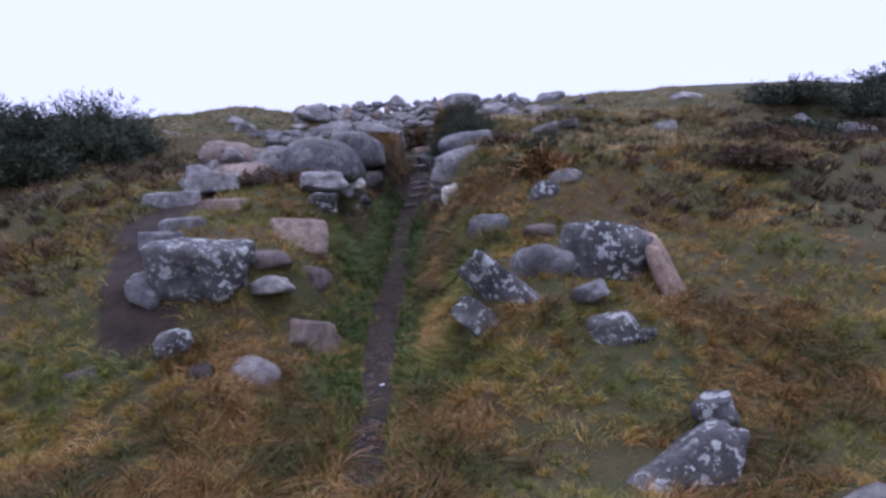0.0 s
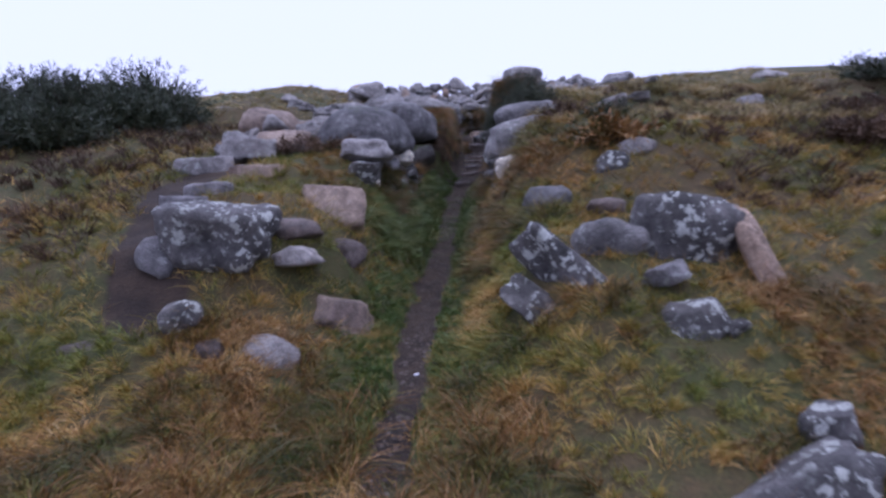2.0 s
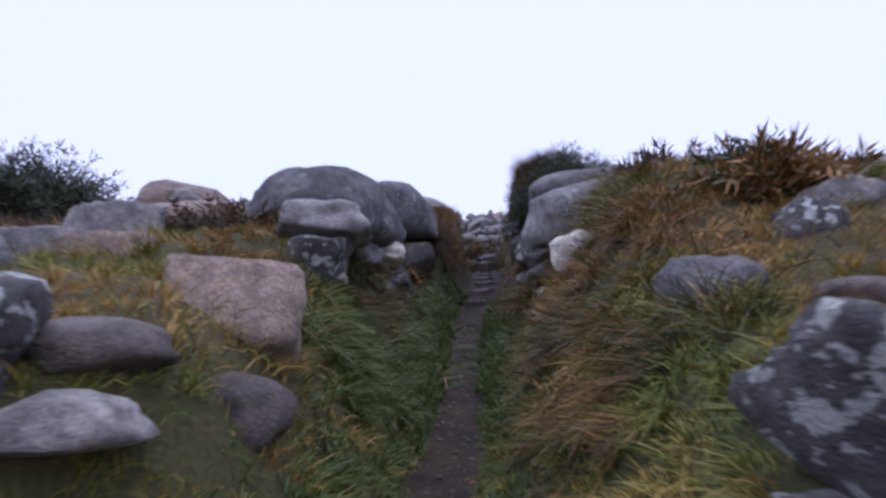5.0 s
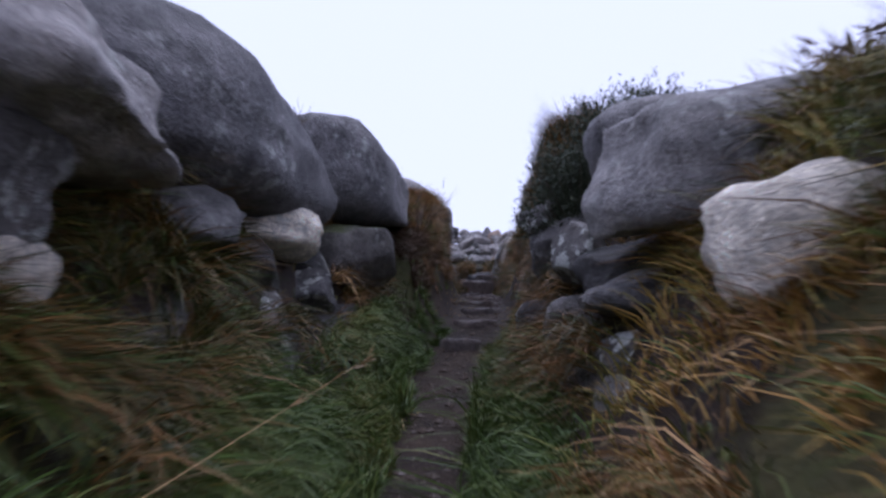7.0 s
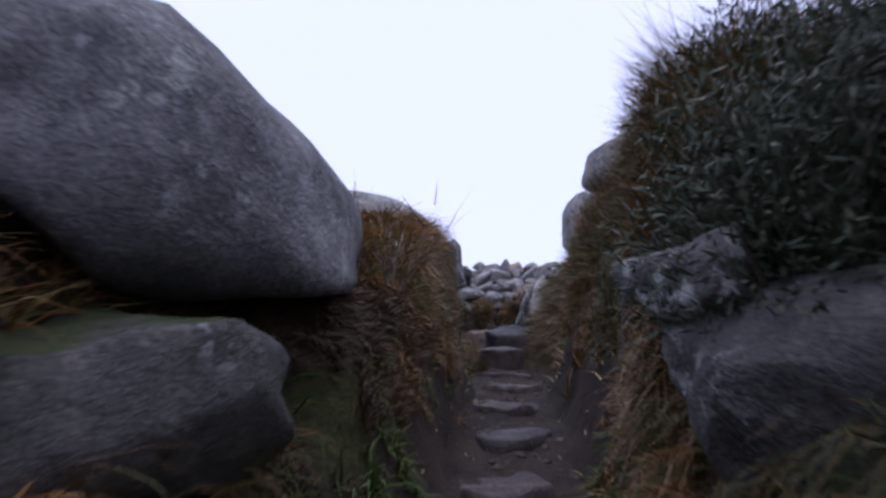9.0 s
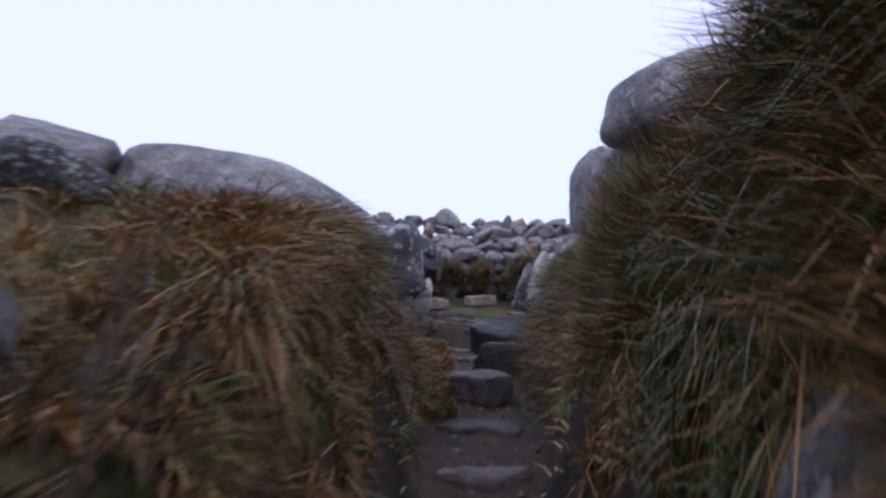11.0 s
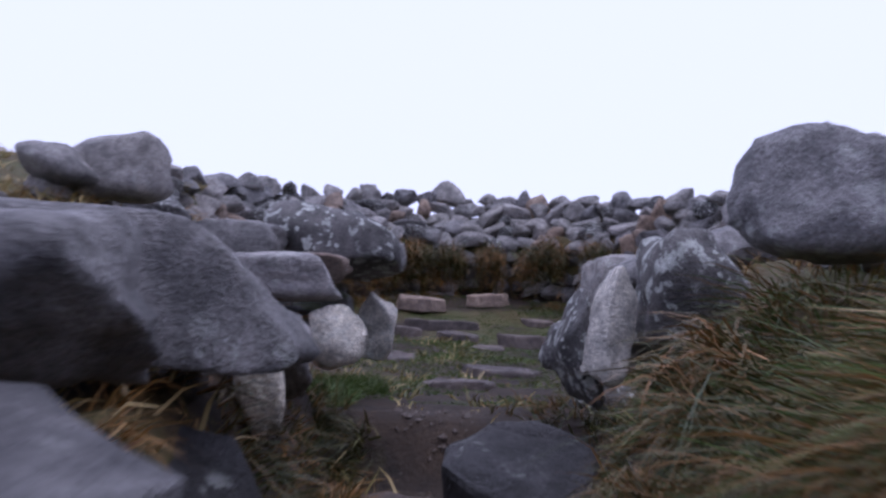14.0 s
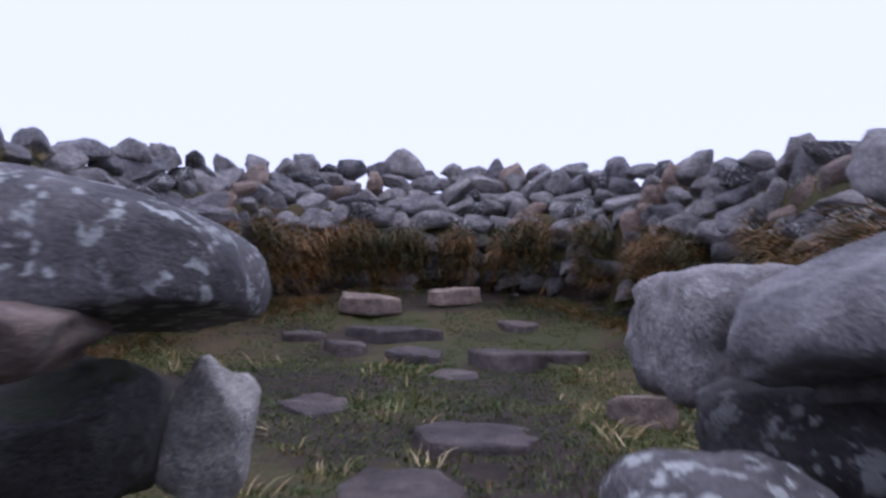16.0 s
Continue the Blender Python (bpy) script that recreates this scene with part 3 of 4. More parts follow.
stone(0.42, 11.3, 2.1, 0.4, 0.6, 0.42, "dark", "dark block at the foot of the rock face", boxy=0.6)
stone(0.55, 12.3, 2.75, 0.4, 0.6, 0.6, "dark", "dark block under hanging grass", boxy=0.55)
stone(1.12, 14.7, 4.14, 0.70, 0.8, 0.37, "grey", "rounded boulder capping the passage wall", ry=4, rz=20, boxy=0.46, level=4, cuts=1, lumps=0.06)
stone(1.1, 14.95, 3.88, 0.74, 0.7, 0.34, "grey", "grey block under a capping boulder", boxy=0.6, level=4)
stone(0.97, 15.78, 3.87, 0.48, 0.66, 0.66, "pale", "tall smooth pale boulder in the passage wall", ry=8, boxy=0.45, level=4, cuts=4, lumps=0.1)
stone(0.98, 14.3, 3.1, 0.4, 0.7, 0.6, "mossy", "mossy block in the passage wall, darkened for shade", boxy=0.6)
stone(0.8, 15.3, 3.0, 0.36, 0.7, 0.5, "mossy", "mossy block low in the passage wall", boxy=0.6)
stone(1.32, 17.25, 4.04, 0.6, 0.5, 0.44, "grey", "grey boulder on top of the passage wall", boxy=0.45, level=4)
stone(0.79, 18.02, 3.58, 0.20, 0.3, 0.46, "white", "pale yellow-white stone standing on edge", ry=14, rz=-10, boxy=0.5, level=4)
stone(0.68, 18.16, 3.48, 0.20, 0.32, 0.50, "spotted", "lichened upright stone at the passage end", ry=-4, boxy=0.65, level=4)
stone(1.16, 18.15, 3.68, 0.46, 0.6, 0.62, "spotted", "tall lichened boulder at the passage end", boxy=0.45, level=4)
stone(1.52, 19.3, 3.93, 1.15, 0.6, 0.30, "grey", "long sloping slab leaning on the wall end", ry=-21, rz=6, boxy=0.65, level=4, cuts=3)
stone(1.24, 19.85, 3.78, 0.52, 0.56, 0.44, "grey", "square grey block at the entrance", ry=-3, rz=10, boxy=0.8, level=4, cuts=1)
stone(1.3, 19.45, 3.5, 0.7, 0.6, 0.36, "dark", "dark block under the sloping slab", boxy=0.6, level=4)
stone(0.86, 19.0, 3.42, 0.5, 0.5, 0.30, "spotted", "lichened rubble stone under the slab", boxy=0.45, level=4)
stone(0.95, 18.7, 3.1, 0.45, 0.4, 0.3, "spotted", "small lichened rubble stone", boxy=0.4)
stone(2.68, 20.75, 4.5, 0.82, 0.75, 0.56, "grey", "round grey boulder on the bank", boxy=0.34, level=4, cuts=3)
slab(2.66, 20.55, 4.24, 0.6, 0.5, 0.11, "pale", "thin slab under the round boulder", ry=-4, name="stone_slab", category="slab")
stone(2.1, 19.9, 4.0, 0.8, 0.7, 0.36, "grey", "sloping grey slab on the bank", ry=-20, boxy=0.5)
stone(4.6, 22.3, 4.85, 1.25, 0.9, 0.62, "grey", "angular outcrop on the skyline", boxy=0.5, cuts=8)

# ---- steps and stones in the floor ----
STEP = "worn flat step stone set in the path"
slab(0.42, 17.58, 2.86, 0.6, 0.66, 0.54, "dark", "square dark block set in the path", rx=8, ry=-12, rz=32, name="step_stone", category="step")
slab(0.17, 15.6, 2.75, 0.46, 0.5, 0.16, "wet", STEP, rx=4, ry=-5, rz=20, name="step_stone", category="step")
stone(0.32, 16.35, 2.88, 0.34, 0.42, 0.24, "wet", STEP, boxy=0.6, cuts=9, name="step_stone", category="step")
for i, (sx, sy, sw) in enumerate(((-0.12, 11.9, 0.2), (-0.02, 12.45, 0.24), (0.06, 13.1, 0.26), (0.08, 13.75, 0.22), (0.12, 14.4, 0.26), (0.15, 15.0, 0.24), (0.05, 17.0, 0.24), (-0.02, 17.6, 0.26), (0.02, 18.2, 0.3), (0.06, 18.75, 0.4), (0.12, 19.4, 0.5))):
    slab(sx, sy, float(path_z(sy)) - 0.065, sw * 1.6, 0.55, 0.16, "wet", STEP, rx=random.uniform(-6, 2), ry=random.uniform(-7, 7), rz=17 * i, name="step_stone", category="step", group="steps up the path")
FLAG = "flat grey flagstone in the turf of the ring"
for i, (sx, sy, sw, sd, top, rock) in enumerate((
        (-0.74, 26.6, 0.9, 0.5, 0.26, "pink"), (0.46, 27.1, 0.74, 0.4, 0.22, "pink"), (-0.25, 25.6, 1.15, 0.8, 0.1, "wet"), (-0.75, 24.7, 0.46, 0.4, 0.1, "wet"),
        (0.95, 24.5, 1.05, 0.6, 0.12, "wet"), (1.55, 24.7, 0.5, 0.45, 0.08, "wet"), (0.0, 24.3, 0.6, 0.5, 0.1, "wet"), (0.5, 21.8, 0.8, 0.9, 0.03, "wet"),
        (0.1, 20.7, 0.6, 0.7, 0.04, "wet"), (-0.6, 22.4, 0.5, 0.5, 0.03, "wet"), (1.6, 22.1, 0.36, 0.36, 0.18, "pink"), (0.4, 23.6, 0.5, 0.4, 0.05, "wet"),
        (-1.3, 25.3, 0.6, 0.4, 0.06, "wet"), (1.2, 26.0, 0.6, 0.4, 0.08, "wet"))):
    slab(sx, sy, float(ground_z(sx, sy)) + 0.9 * top - 0.115, sw * 1.15, sd * 1.3, 0.22, rock, FLAG, rx=random.uniform(-5, 7), ry=random.uniform(-5, 5), rz=23 * i, group="flagstones of the ring")


# ---- the drystone ring ----
def scatter_stones(name, label, places, material, sizes):
    """Many alike stones, each a part of its own on a shared mesh."""
    root = tagged(new(name), label, "wall", kind="structure")
    kinds = [stone_mesh("stone", 1, 1, 1, 0.45 + 0.07 * k, 900 + k, 3, 12, 0.14) for k in range(9)]
    for k, me in enumerate(kinds):
        me.materials.append(ROCK[material[k % len(material)]])
    for i, (x, y, z, turn) in enumerate(places):
        s = sizes(i)
        ob = new("stone", kinds[(i * 7 + i // 9) % 9])
        ob.parent = root
        ob.matrix_world = pose(x, y, z, random.gauss(0, 16), random.gauss(0, 16), turn) @ Matrix.Diagonal((*s, 1))
    return root


def ring_places():
    face, out = [], []
    for k in range(4):  # the upright inner face
        a, b = 3.22 + 0.05 * k, 4.9 + 0.05 * k
        t = -106.0
        while t < 106:
            th = radians(t)
            x, y = RING_X + a * math.sin(th), RING_Y + b * math.cos(th)
            face.append((x, y, 3.4 + 0.2 * math.cos(th) + (0.27 + 0.03 * math.cos(th)) * k + random.uniform(-0.1, 0.1), -t + random.uniform(-12, 12)))
            t += random.uniform(4.6, 7.4)
    for j in range(5):  # the tumbled top, stepping back
        a, b = 3.3 + 0.10 * j, 5.2 + 0.28 * j
        t = -105.0
        while t < 105:
            th = radians(t)
            x, y = RING_X + a * math.sin(th), RING_Y + b * math.cos(th)
            top = 4.35 + 0.45 * math.cos(th) + (0.16 + 0.07 * math.cos(th)) * j + random.uniform(-0.06, 0.06)
            out.append((x, y, top, -t + random.uniform(-40, 40)))
            t += random.uniform(4.4, 7.2)
    return face, out


RING_FACE, RING_TOP = ring_places()
# dark and mossy stones mix growth with shadow painted into the lower face
scatter_stones("wall_ring", "overgrown inner face of the ring wall, shadow in its dark stones", RING_FACE, ["dark", "mossy", "grey", "grey", "mossy", "grey", "spotted", "pale", "dark"],
               lambda i: (random.choice((0.3, 0.42, 0.56)) * random.uniform(0.85, 1.15), random.uniform(0.36, 0.5), random.uniform(0.22, 0.36)))
scatter_stones("wall_ring_top", "tumbled drystone top of grey granite", RING_TOP, ["grey", "pale", "pale", "grey", "grey", "spotted", "pale", "grey", "pink"],
               lambda i: (random.choice((0.3, 0.42, 0.56, 0.85)) * random.uniform(0.85, 1.15), random.uniform(0.36, 0.56), random.uniform(0.24, 0.46)))
stone(-0.5, 29.4, 5.88, 0.74, 0.5, 0.56, "grey", "pointed cope stone on the ring wall", boxy=0.5, cuts=2, name="cope_stone", category="stone", flare=-0.62)

# rubble on the bank tops, left and right of the passage
def rubble(name, label, count, area, rocks, seed, low=0.25, high=0.75):
    rng = random.Random(seed)
    kinds = [stone_mesh("boulder", 1, 1, 1, 0.45 + 0.06 * k, seed * 31 + k, 3, 12, 0.14) for k in range(7)]
    for k, me in enumerate(kinds):
        me.materials.append(ROCK[rocks[k % len(rocks)]])
    for i in range(count):
        x, y = area(rng)
        w = rng.uniform(low, high)
        d, h = w * rng.uniform(0.6, 1.0), w * rng.uniform(0.35, 0.6)
        ob = new("boulder", kinds[rng.randrange(7)])
        z = float(ground_z(x, y)) + h * 0.22
        ob.matrix_world = pose(x, y, z, rng.uniform(-14, 14), rng.uniform(-14, 14), rng.uniform(0, 360)) @ Matrix.Diagonal((w, d, h, 1))
        tagged(ob, label, "boulder", name)
        STONES.append((x, y, z, w / 2, d / 2, h / 2))


rubble("rubble of the fallen wall", "grey granite slab of the tumbled wall on the bank", 95,
       lambda r: (r.uniform(-3.4, -0.95), r.uniform(12.6, 19.6)), ["grey", "pale", "pale", "grey", "spotted"], 5)
rubble("rubble of the fallen wall", "grey granite stone of the tumbled wall on the bank", 40,
       lambda r: (r.uniform(1.5, 4.2), r.uniform(16.0, 20.5)), ["grey", "pale", "grey", "spotted"], 6)
rubble("slabs on the bank top", "pale flat granite slab half sunk in the bank top", 46,
       lambda r: (r.uniform(-3.3, -1.75), r.uniform(8.9, 13.2)), ["pale", "grey", "pale", "pink"], 8, 0.3, 0.8)
rubble("stones in the heath", "grey stone half sunk in the heath", 40,
       lambda r: (r.choice((-1, 1)) * r.uniform(2.0, 8.0), r.uniform(8.5, 21)), ["grey", "pale", "pink"], 7, 0.3, 0.8)


def wall_fill(side, seed):
    """Lesser stones that chock the passage wall between the large ones."""
    rng = random.Random(seed)
    kinds = [stone_mesh("boulder", 1, 1, 1, 0.55 + 0.05 * k, seed * 17 + k, 3, 11, 0.16) for k in range(8)]
    for k, me in enumerate(kinds):
        # mostly dark and mossy rock, painting the passage's deep shade
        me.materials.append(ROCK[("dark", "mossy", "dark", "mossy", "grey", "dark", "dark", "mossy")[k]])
    named = [f for f in STONES if 8.5 < f[1] < 12.2]
    for row in range(5):
        y = (9.2 if side < 0 else 9.5) + rng.uniform(0, 0.3)
        while y < 12.0:
            w, d, h = rng.uniform(0.3, 0.46), rng.uniform(0.3, 0.62), rng.uniform(0.24, 0.36)
            yy = y + d / 2
            y += d * 0.92
            z = float(path_z(yy)) + 0.12 + 0.27 * row
            top = float(bank_left(-1.0, yy) if side < 0 else bank_right(1.0, yy)) - 0.12
            if 11.9 < yy < 14.5 or z > top:
                continue
            x = float(path_x(yy)) + side * (0.66 + 0.045 * row + rng.uniform(-0.04, 0.07))
            if any(abs(x - a) < p + 0.08 and abs(yy - b) < q + 0.06 and abs(z - c) < r + 0.04 for a, b, c, p, q, r in named):
                continue
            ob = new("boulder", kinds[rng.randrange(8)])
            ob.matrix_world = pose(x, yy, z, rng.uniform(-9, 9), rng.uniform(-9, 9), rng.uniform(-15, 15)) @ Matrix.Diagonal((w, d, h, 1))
            tagged(ob, "damp stone chocked into the passage wall, darkened for shade", "boulder", "stones of the passage wall")
            STONES.append((x, yy, z, w / 2, d / 2, h / 2))


wall_fill(-1, 21)
wall_fill(1, 22)


# ---- grass, heather and gorse ----
RNG = np.random.default_rng(11)
FOOT = np.array(STONES)


def clear_of_stones(x, y, z):
    """False where a root would sit inside a stone."""
    ok = np.ones(len(x), bool)
    for sx, sy, sz, hw, hd, hh in FOOT:
        near = (np.abs(x - sx) < hw) & (np.abs(y - sy) < hd) & (np.abs(z - sz) < hh)
        if near.any():
            ok &= ~(near & (((x - sx) / hw) ** 4 + ((y - sy) / hd) ** 4 + ((z - sz) / hh) ** 4 < 0.6))
    return ok


def blades(name, base, way, length, width, bend, material, label="", parent=None, category="grass", kind="stuff", fine=False):
    """Tapered blades or needles from their roots, each bending over."""
    n = len(base)
    side = np.cross(way, RNG.normal(size=(n, 3)))
    side /= np.linalg.norm(side, axis=1)[:, None] + 1e-9
    steps = ((0.0, 1.0), (0.4, 0.85), (0.75, 0.5)) if fine else ((0.0, 1.0), (0.55, 0.75))
    c = 2 * len(steps) + 1
    verts = np.empty((n, c, 3))
    for k, (t, w) in enumerate(steps):
        p = base + way * (length * t)[:, None] + bend * (length * t * t)[:, None]
        verts[:, 2 * k], verts[:, 2 * k + 1] = p - side * (width * w / 2)[:, None], p + side * (width * w / 2)[:, None]
    verts[:, c - 1] = base + way * length[:, None] + bend * length[:, None]
    o = np.arange(n)[:, None] * c
    quads = [o + np.array([[2 * k, 2 * k + 1, 2 * k + 3, 2 * k + 2]]) for k in range(len(steps) - 1)]
    loops = np.concatenate(quads + [o + np.array([[c - 3, c - 2, c - 1]])], axis=1)
    per = loops.shape[1]
    me = bpy.data.meshes.new(name)
    me.vertices.add(n * c)
    me.vertices.foreach_set("co", verts.ravel())
    me.loops.add(n * per)
    me.loops.foreach_set("vertex_index", loops.ravel().astype(np.int32))
    me.polygons.add(n * len(steps))
    starts = (np.arange(n)[:, None] * per + 4 * np.arange(len(steps))[None]).ravel()
    me.polygons.foreach_set("loop_start", starts.astype(np.int32))
    me.polygons.foreach_set("use_smooth", np.ones(n * len(steps), bool))
    me.materials.append(material)
    me.update(calc_edges=True)
    ob = new(name, me)
    if parent:
        ob.parent = parent
        return tagged(ob, label)
    return tagged(ob, label, category, kind=kind)


def needles(name, base, way, length, width, material, label, parent):
    """Short stiff needles: one slim leaf-shaped face each."""
    n = len(base)
    side = np.cross(way, RNG.normal(size=(n, 3)))
    side /= np.linalg.norm(side, axis=1)[:, None] + 1e-9
    mid = base + way * (length * 0.4)[:, None]
    verts = np.stack([base, mid + side * (width / 2)[:, None], base + way * length[:, None], mid - side * (width / 2)[:, None]], axis=1)
    me = bpy.data.meshes.new(name)
    me.vertices.add(n * 4)
    me.vertices.foreach_set("co", verts.ravel())
    me.loops.add(n * 4)
    me.loops.foreach_set("vertex_index", np.arange(n * 4, dtype=np.int32))
    me.polygons.add(n)
    me.polygons.foreach_set("loop_start", np.arange(0, n * 4, 4, dtype=np.int32))
    me.materials.append(material)
    me.update(calc_edges=True)
    ob = new(name, me)
    ob.parent = parent
    return tagged(ob, label)


def downhill(x, y):
    e = 0.12
    gx, gy = (ground_z(x + e, y) - ground_z(x - e, y)) / (2 * e), (ground_z(x, y + e) - ground_z(x, y - e)) / (2 * e)
    g = np.column_stack([-gx, -gy, np.zeros_like(gx)])
    s = np.linalg.norm(g, axis=1)[:, None]
    return g / (s + 0.25), s[:, 0]


def sward(name, label, x, y, long, wide, droop, material, tuft=0.0, flat=0.5, worn=1.5):
    """Grass rooted at x, y; gathered in tufts, leaning down the slope."""
    if tuft > 0:
        u, v = (0.8 * x + 0.6 * y) / tuft, (0.8 * y - 0.6 * x) / tuft
        iu, iv = np.floor(u), np.floor(v)
        cu = (iu + 0.5 + 1.1 * (lattice(iu, iv, 3) - 0.5)) * tuft
        cv = (iv + 0.5 + 1.1 * (lattice(iv, iu, 4) - 0.5)) * tuft
        cx, cy = 0.8 * cu - 0.6 * cv, 0.6 * cu + 0.8 * cv
        pull = 0.2 + 0.5 * lattice(iu, iv, 7)
        x, y = x + (cx - x) * pull, y + (cy - y) * pull
        spread = np.column_stack([x - cx, y - cy, np.zeros_like(x)]) / tuft * 2.2
    else:
        spread = np.zeros((len(x), 3))
    z = ground_z(x, y)
    ok = clear_of_stones(x, y, z) & (RNG.random(len(x)) > bare_soil(x, y) * worn)
    x, y, z, spread = x[ok], y[ok], z[ok], spread[ok]
    n = len(x)
    fall, steep = downhill(x, y)
    way = np.column_stack([RNG.normal(0, 0.38, n), RNG.normal(0, 0.38, n), np.ones(n)]) + spread * 0.4 + fall * flat * 0.45
    way /= np.linalg.norm(way, axis=1)[:, None]
    length = long * RNG.uniform(0.5, 1.25, n) * (0.8 + 0.4 * rough_noise(x, y, 0.7, 9))
    bend = fall * droop * 0.45 + spread * 0.35 + RNG.normal(0, 0.3, (n, 3))
    bend[:, 2] = -RNG.uniform(0.3, 1.2, n) * droop * (0.7 + 0.5 * np.clip(steep, 0, 1))
    reach = np.hypot(bend[:, 0], bend[:, 1])
    length = np.minimum(length, long * 1.3)
    bend[:, :2] *= np.minimum(1, 0.6 / (reach + 1e-6))[:, None]
    tip_x, tip_y = x + (way[:, 0] + bend[:, 0]) * length, y + (way[:, 1] + bend[:, 1]) * length
    over = np.abs(tip_x - path_x(tip_y)) < np.where((y > 10.8) & (y < 15), 0.32, 0.12)
    length = np.where(over & (y > 3.5) & (y < 19), length * 0.4, length)
    return blades(name, np.column_stack([x, y, z - 0.01]), way, np.maximum(length, 0.03), wide * RNG.uniform(0.6, 1.3, n), bend, material, label, fine=long > 0.22)


def strew(n, x0, x1, y0, y1):
    return RNG.uniform(x0, x1, n), RNG.uniform(y0, y1, n)


def beside_path(n, y0, y1, near, wide_out, sides=(-1, 1)):
    y = RNG.uniform(y0, y1, n)
    s = RNG.choice(sides, n)
    return path_x(y) + s * (near + np.abs(RNG.normal(0, wide_out, n))), y


x, y = strew(100000, -5.5, 5.5, 0.6, 5.2)
sward("grass", "wet yellow-green grass on the lower bank", x, y, 0.18, 0.006, 0.7, GRASS, 0.2)
x, y = strew(80000, -4.5, 4.5, 4.2, 9.4)
sward("grass", "wet yellow-green grass on the bank face", x, y, 0.17, 0.006, 0.7, GRASS, 0.2)
x, y = strew(40000, -2.8, 3.4, 3.0, 5.4)
keep = rough_noise(x, y, 0.9, 51) + 0.4 * rough_noise(x, y, 0.35, 52) > 0.05
x, y = x[keep], y[keep]
sward("grass", "long rusty moor grass hanging down the bank", x, y, 0.34, 0.006, 1.0, RUSTY, 0.28, 0.9)
x, y = beside_path(22000, 4.0, 9.0, 0.13, 0.28)
sward("grass", "lush green grass lining the path", x, y, 0.2, 0.007, 0.8, GREEN, 0.16, 0.6)
x, y = beside_path(9000, 5.2, 7.4, 0.45, 0.45, (1,))
sward("grass", "long yellow-green grass on the path side", x, y, 0.28, 0.006, 0.9, GRASS, 0.22, 0.8)
x, y = beside_path(8000, 6.6, 8.0, 0.45, 0.45, (1,))
sward("grass", "long rusty moor grass on the path side", x, y, 0.36, 0.006, 1.0, RUSTY, 0.25, 0.9)
x, y = beside_path(16000, 12.4, 14.5, 0.42, 0.3, (-1,))
sward("grass", "shaggy rusty grass on the passage bank", x, y, 0.2, 0.007, 0.9, RUSTY, 0.22, 0.8)
x, y = beside_path(16000, 11.9, 14.5, 0.42, 0.25, (1,))
sward("grass", "shaggy rusty grass on the passage bank", x, y, 0.32, 0.007, 0.9, RUSTY, 0.22, 0.8)
x, y = beside_path(8000, 10.5, 12.2, 0.36, 0.14, (1,))
sward("grass", "rusty grass hanging under the gorse", x, y, 0.3, 0.007, 1.0, RUSTY, 0.18, 0.8)
x, y = beside_path(9000, 14.5, 16.4, 0.4, 0.14, (1,))
sward("grass", "rusty grass hanging over the passage side", x, y, 0.32, 0.007, 1.0, RUSTY, 0.18, 0.8)
x, y = beside_path(11000, 15.2, 17.6, 0.48, 0.2, (1,))
sward("grass", "shaggy dark green grass on the passage bank", x[:6000], y[:6000], 0.3, 0.007, 0.9, GREEN, 0.22, 0.8)
sward("grass", "shaggy rusty grass on the passage bank", x[6000:], y[6000:], 0.3, 0.007, 0.9, RUSTY, 0.22, 0.8)
x, y = beside_path(9000, 15.0, 17.6, 0.24, 0.1, (-1,))
sward("grass", "rusty grass along the foot of the wall", x, y, 0.26, 0.006, 0.9, RUSTY, 0.18, 0.5)
x, y = beside_path(9000, 11.7, 13.0, 0.68, 0.12, (1,))
sward("grass", "tall tawny grass on the bank edge", x, y, 0.42, 0.006, 0.4, RUSTY, 0.16, 0.0)
x, y = beside_path(9000, 13.45, 14.4, 0.5, 0.08, (1,))
sward("grass", "tall rusty grass standing on the passage edge", x, y, 0.52, 0.005, 0.3, RUSTY, 0.2, 0.0)
x, y = beside_path(12000, 13.35, 14.5, 0.37, 0.09, (1,))
sward("grass", "tall rusty grass overhanging the passage edge", x, y, 0.36, 0.006, 0.5, RUSTY, 0.16, 0.2)
x, y = beside_path(9000, 8.5, 9.8, 0.62, 0.2, (-1,))
sward("grass", "rusty grass hanging under the lichened boulder", x, y, 0.3, 0.006, 0.9, RUSTY, 0.2, 0.5)
x, y = beside_path(15000, 15.5, 17.7, 0.55, 0.3, (1,))
sward("grass", "shaggy green grass on the wall shoulder", x[:8000], y[:8000], 0.3, 0.006, 0.8, GREEN, 0.22, 0.5)
sward("grass", "shaggy rusty grass on the wall shoulder", x[8000:], y[8000:], 0.32, 0.006, 0.8, RUSTY, 0.22, 0.5)
x, y = strew(26000, 0.7, 5.5, 8.6, 13.5)
sward("grass", "tan tussock grass on the hillside", x, y, 0.26, 0.01, 0.7, BLEACHED, 0.5)
# tufts that close round the foot of every bank stone
bx, by = [], []
for sx, sy, sz, hw, hd, hh in FOOT:
    if sy < 9.5:
        a = RNG.uniform(0, 2 * np.pi, int(260 * (hw + hd)))
        k = RNG.uniform(0.85, 1.25, len(a))
        bx.append(sx + hw * k * np.cos(a)), by.append(sy + hd * k * np.sin(a))
sward("grass", "grass tufts growing round the bank stones", np.concatenate(bx), np.concatenate(by), 0.25, 0.006, 0.6, GRASS, 0.0, 0.3)
bx, by = [], []
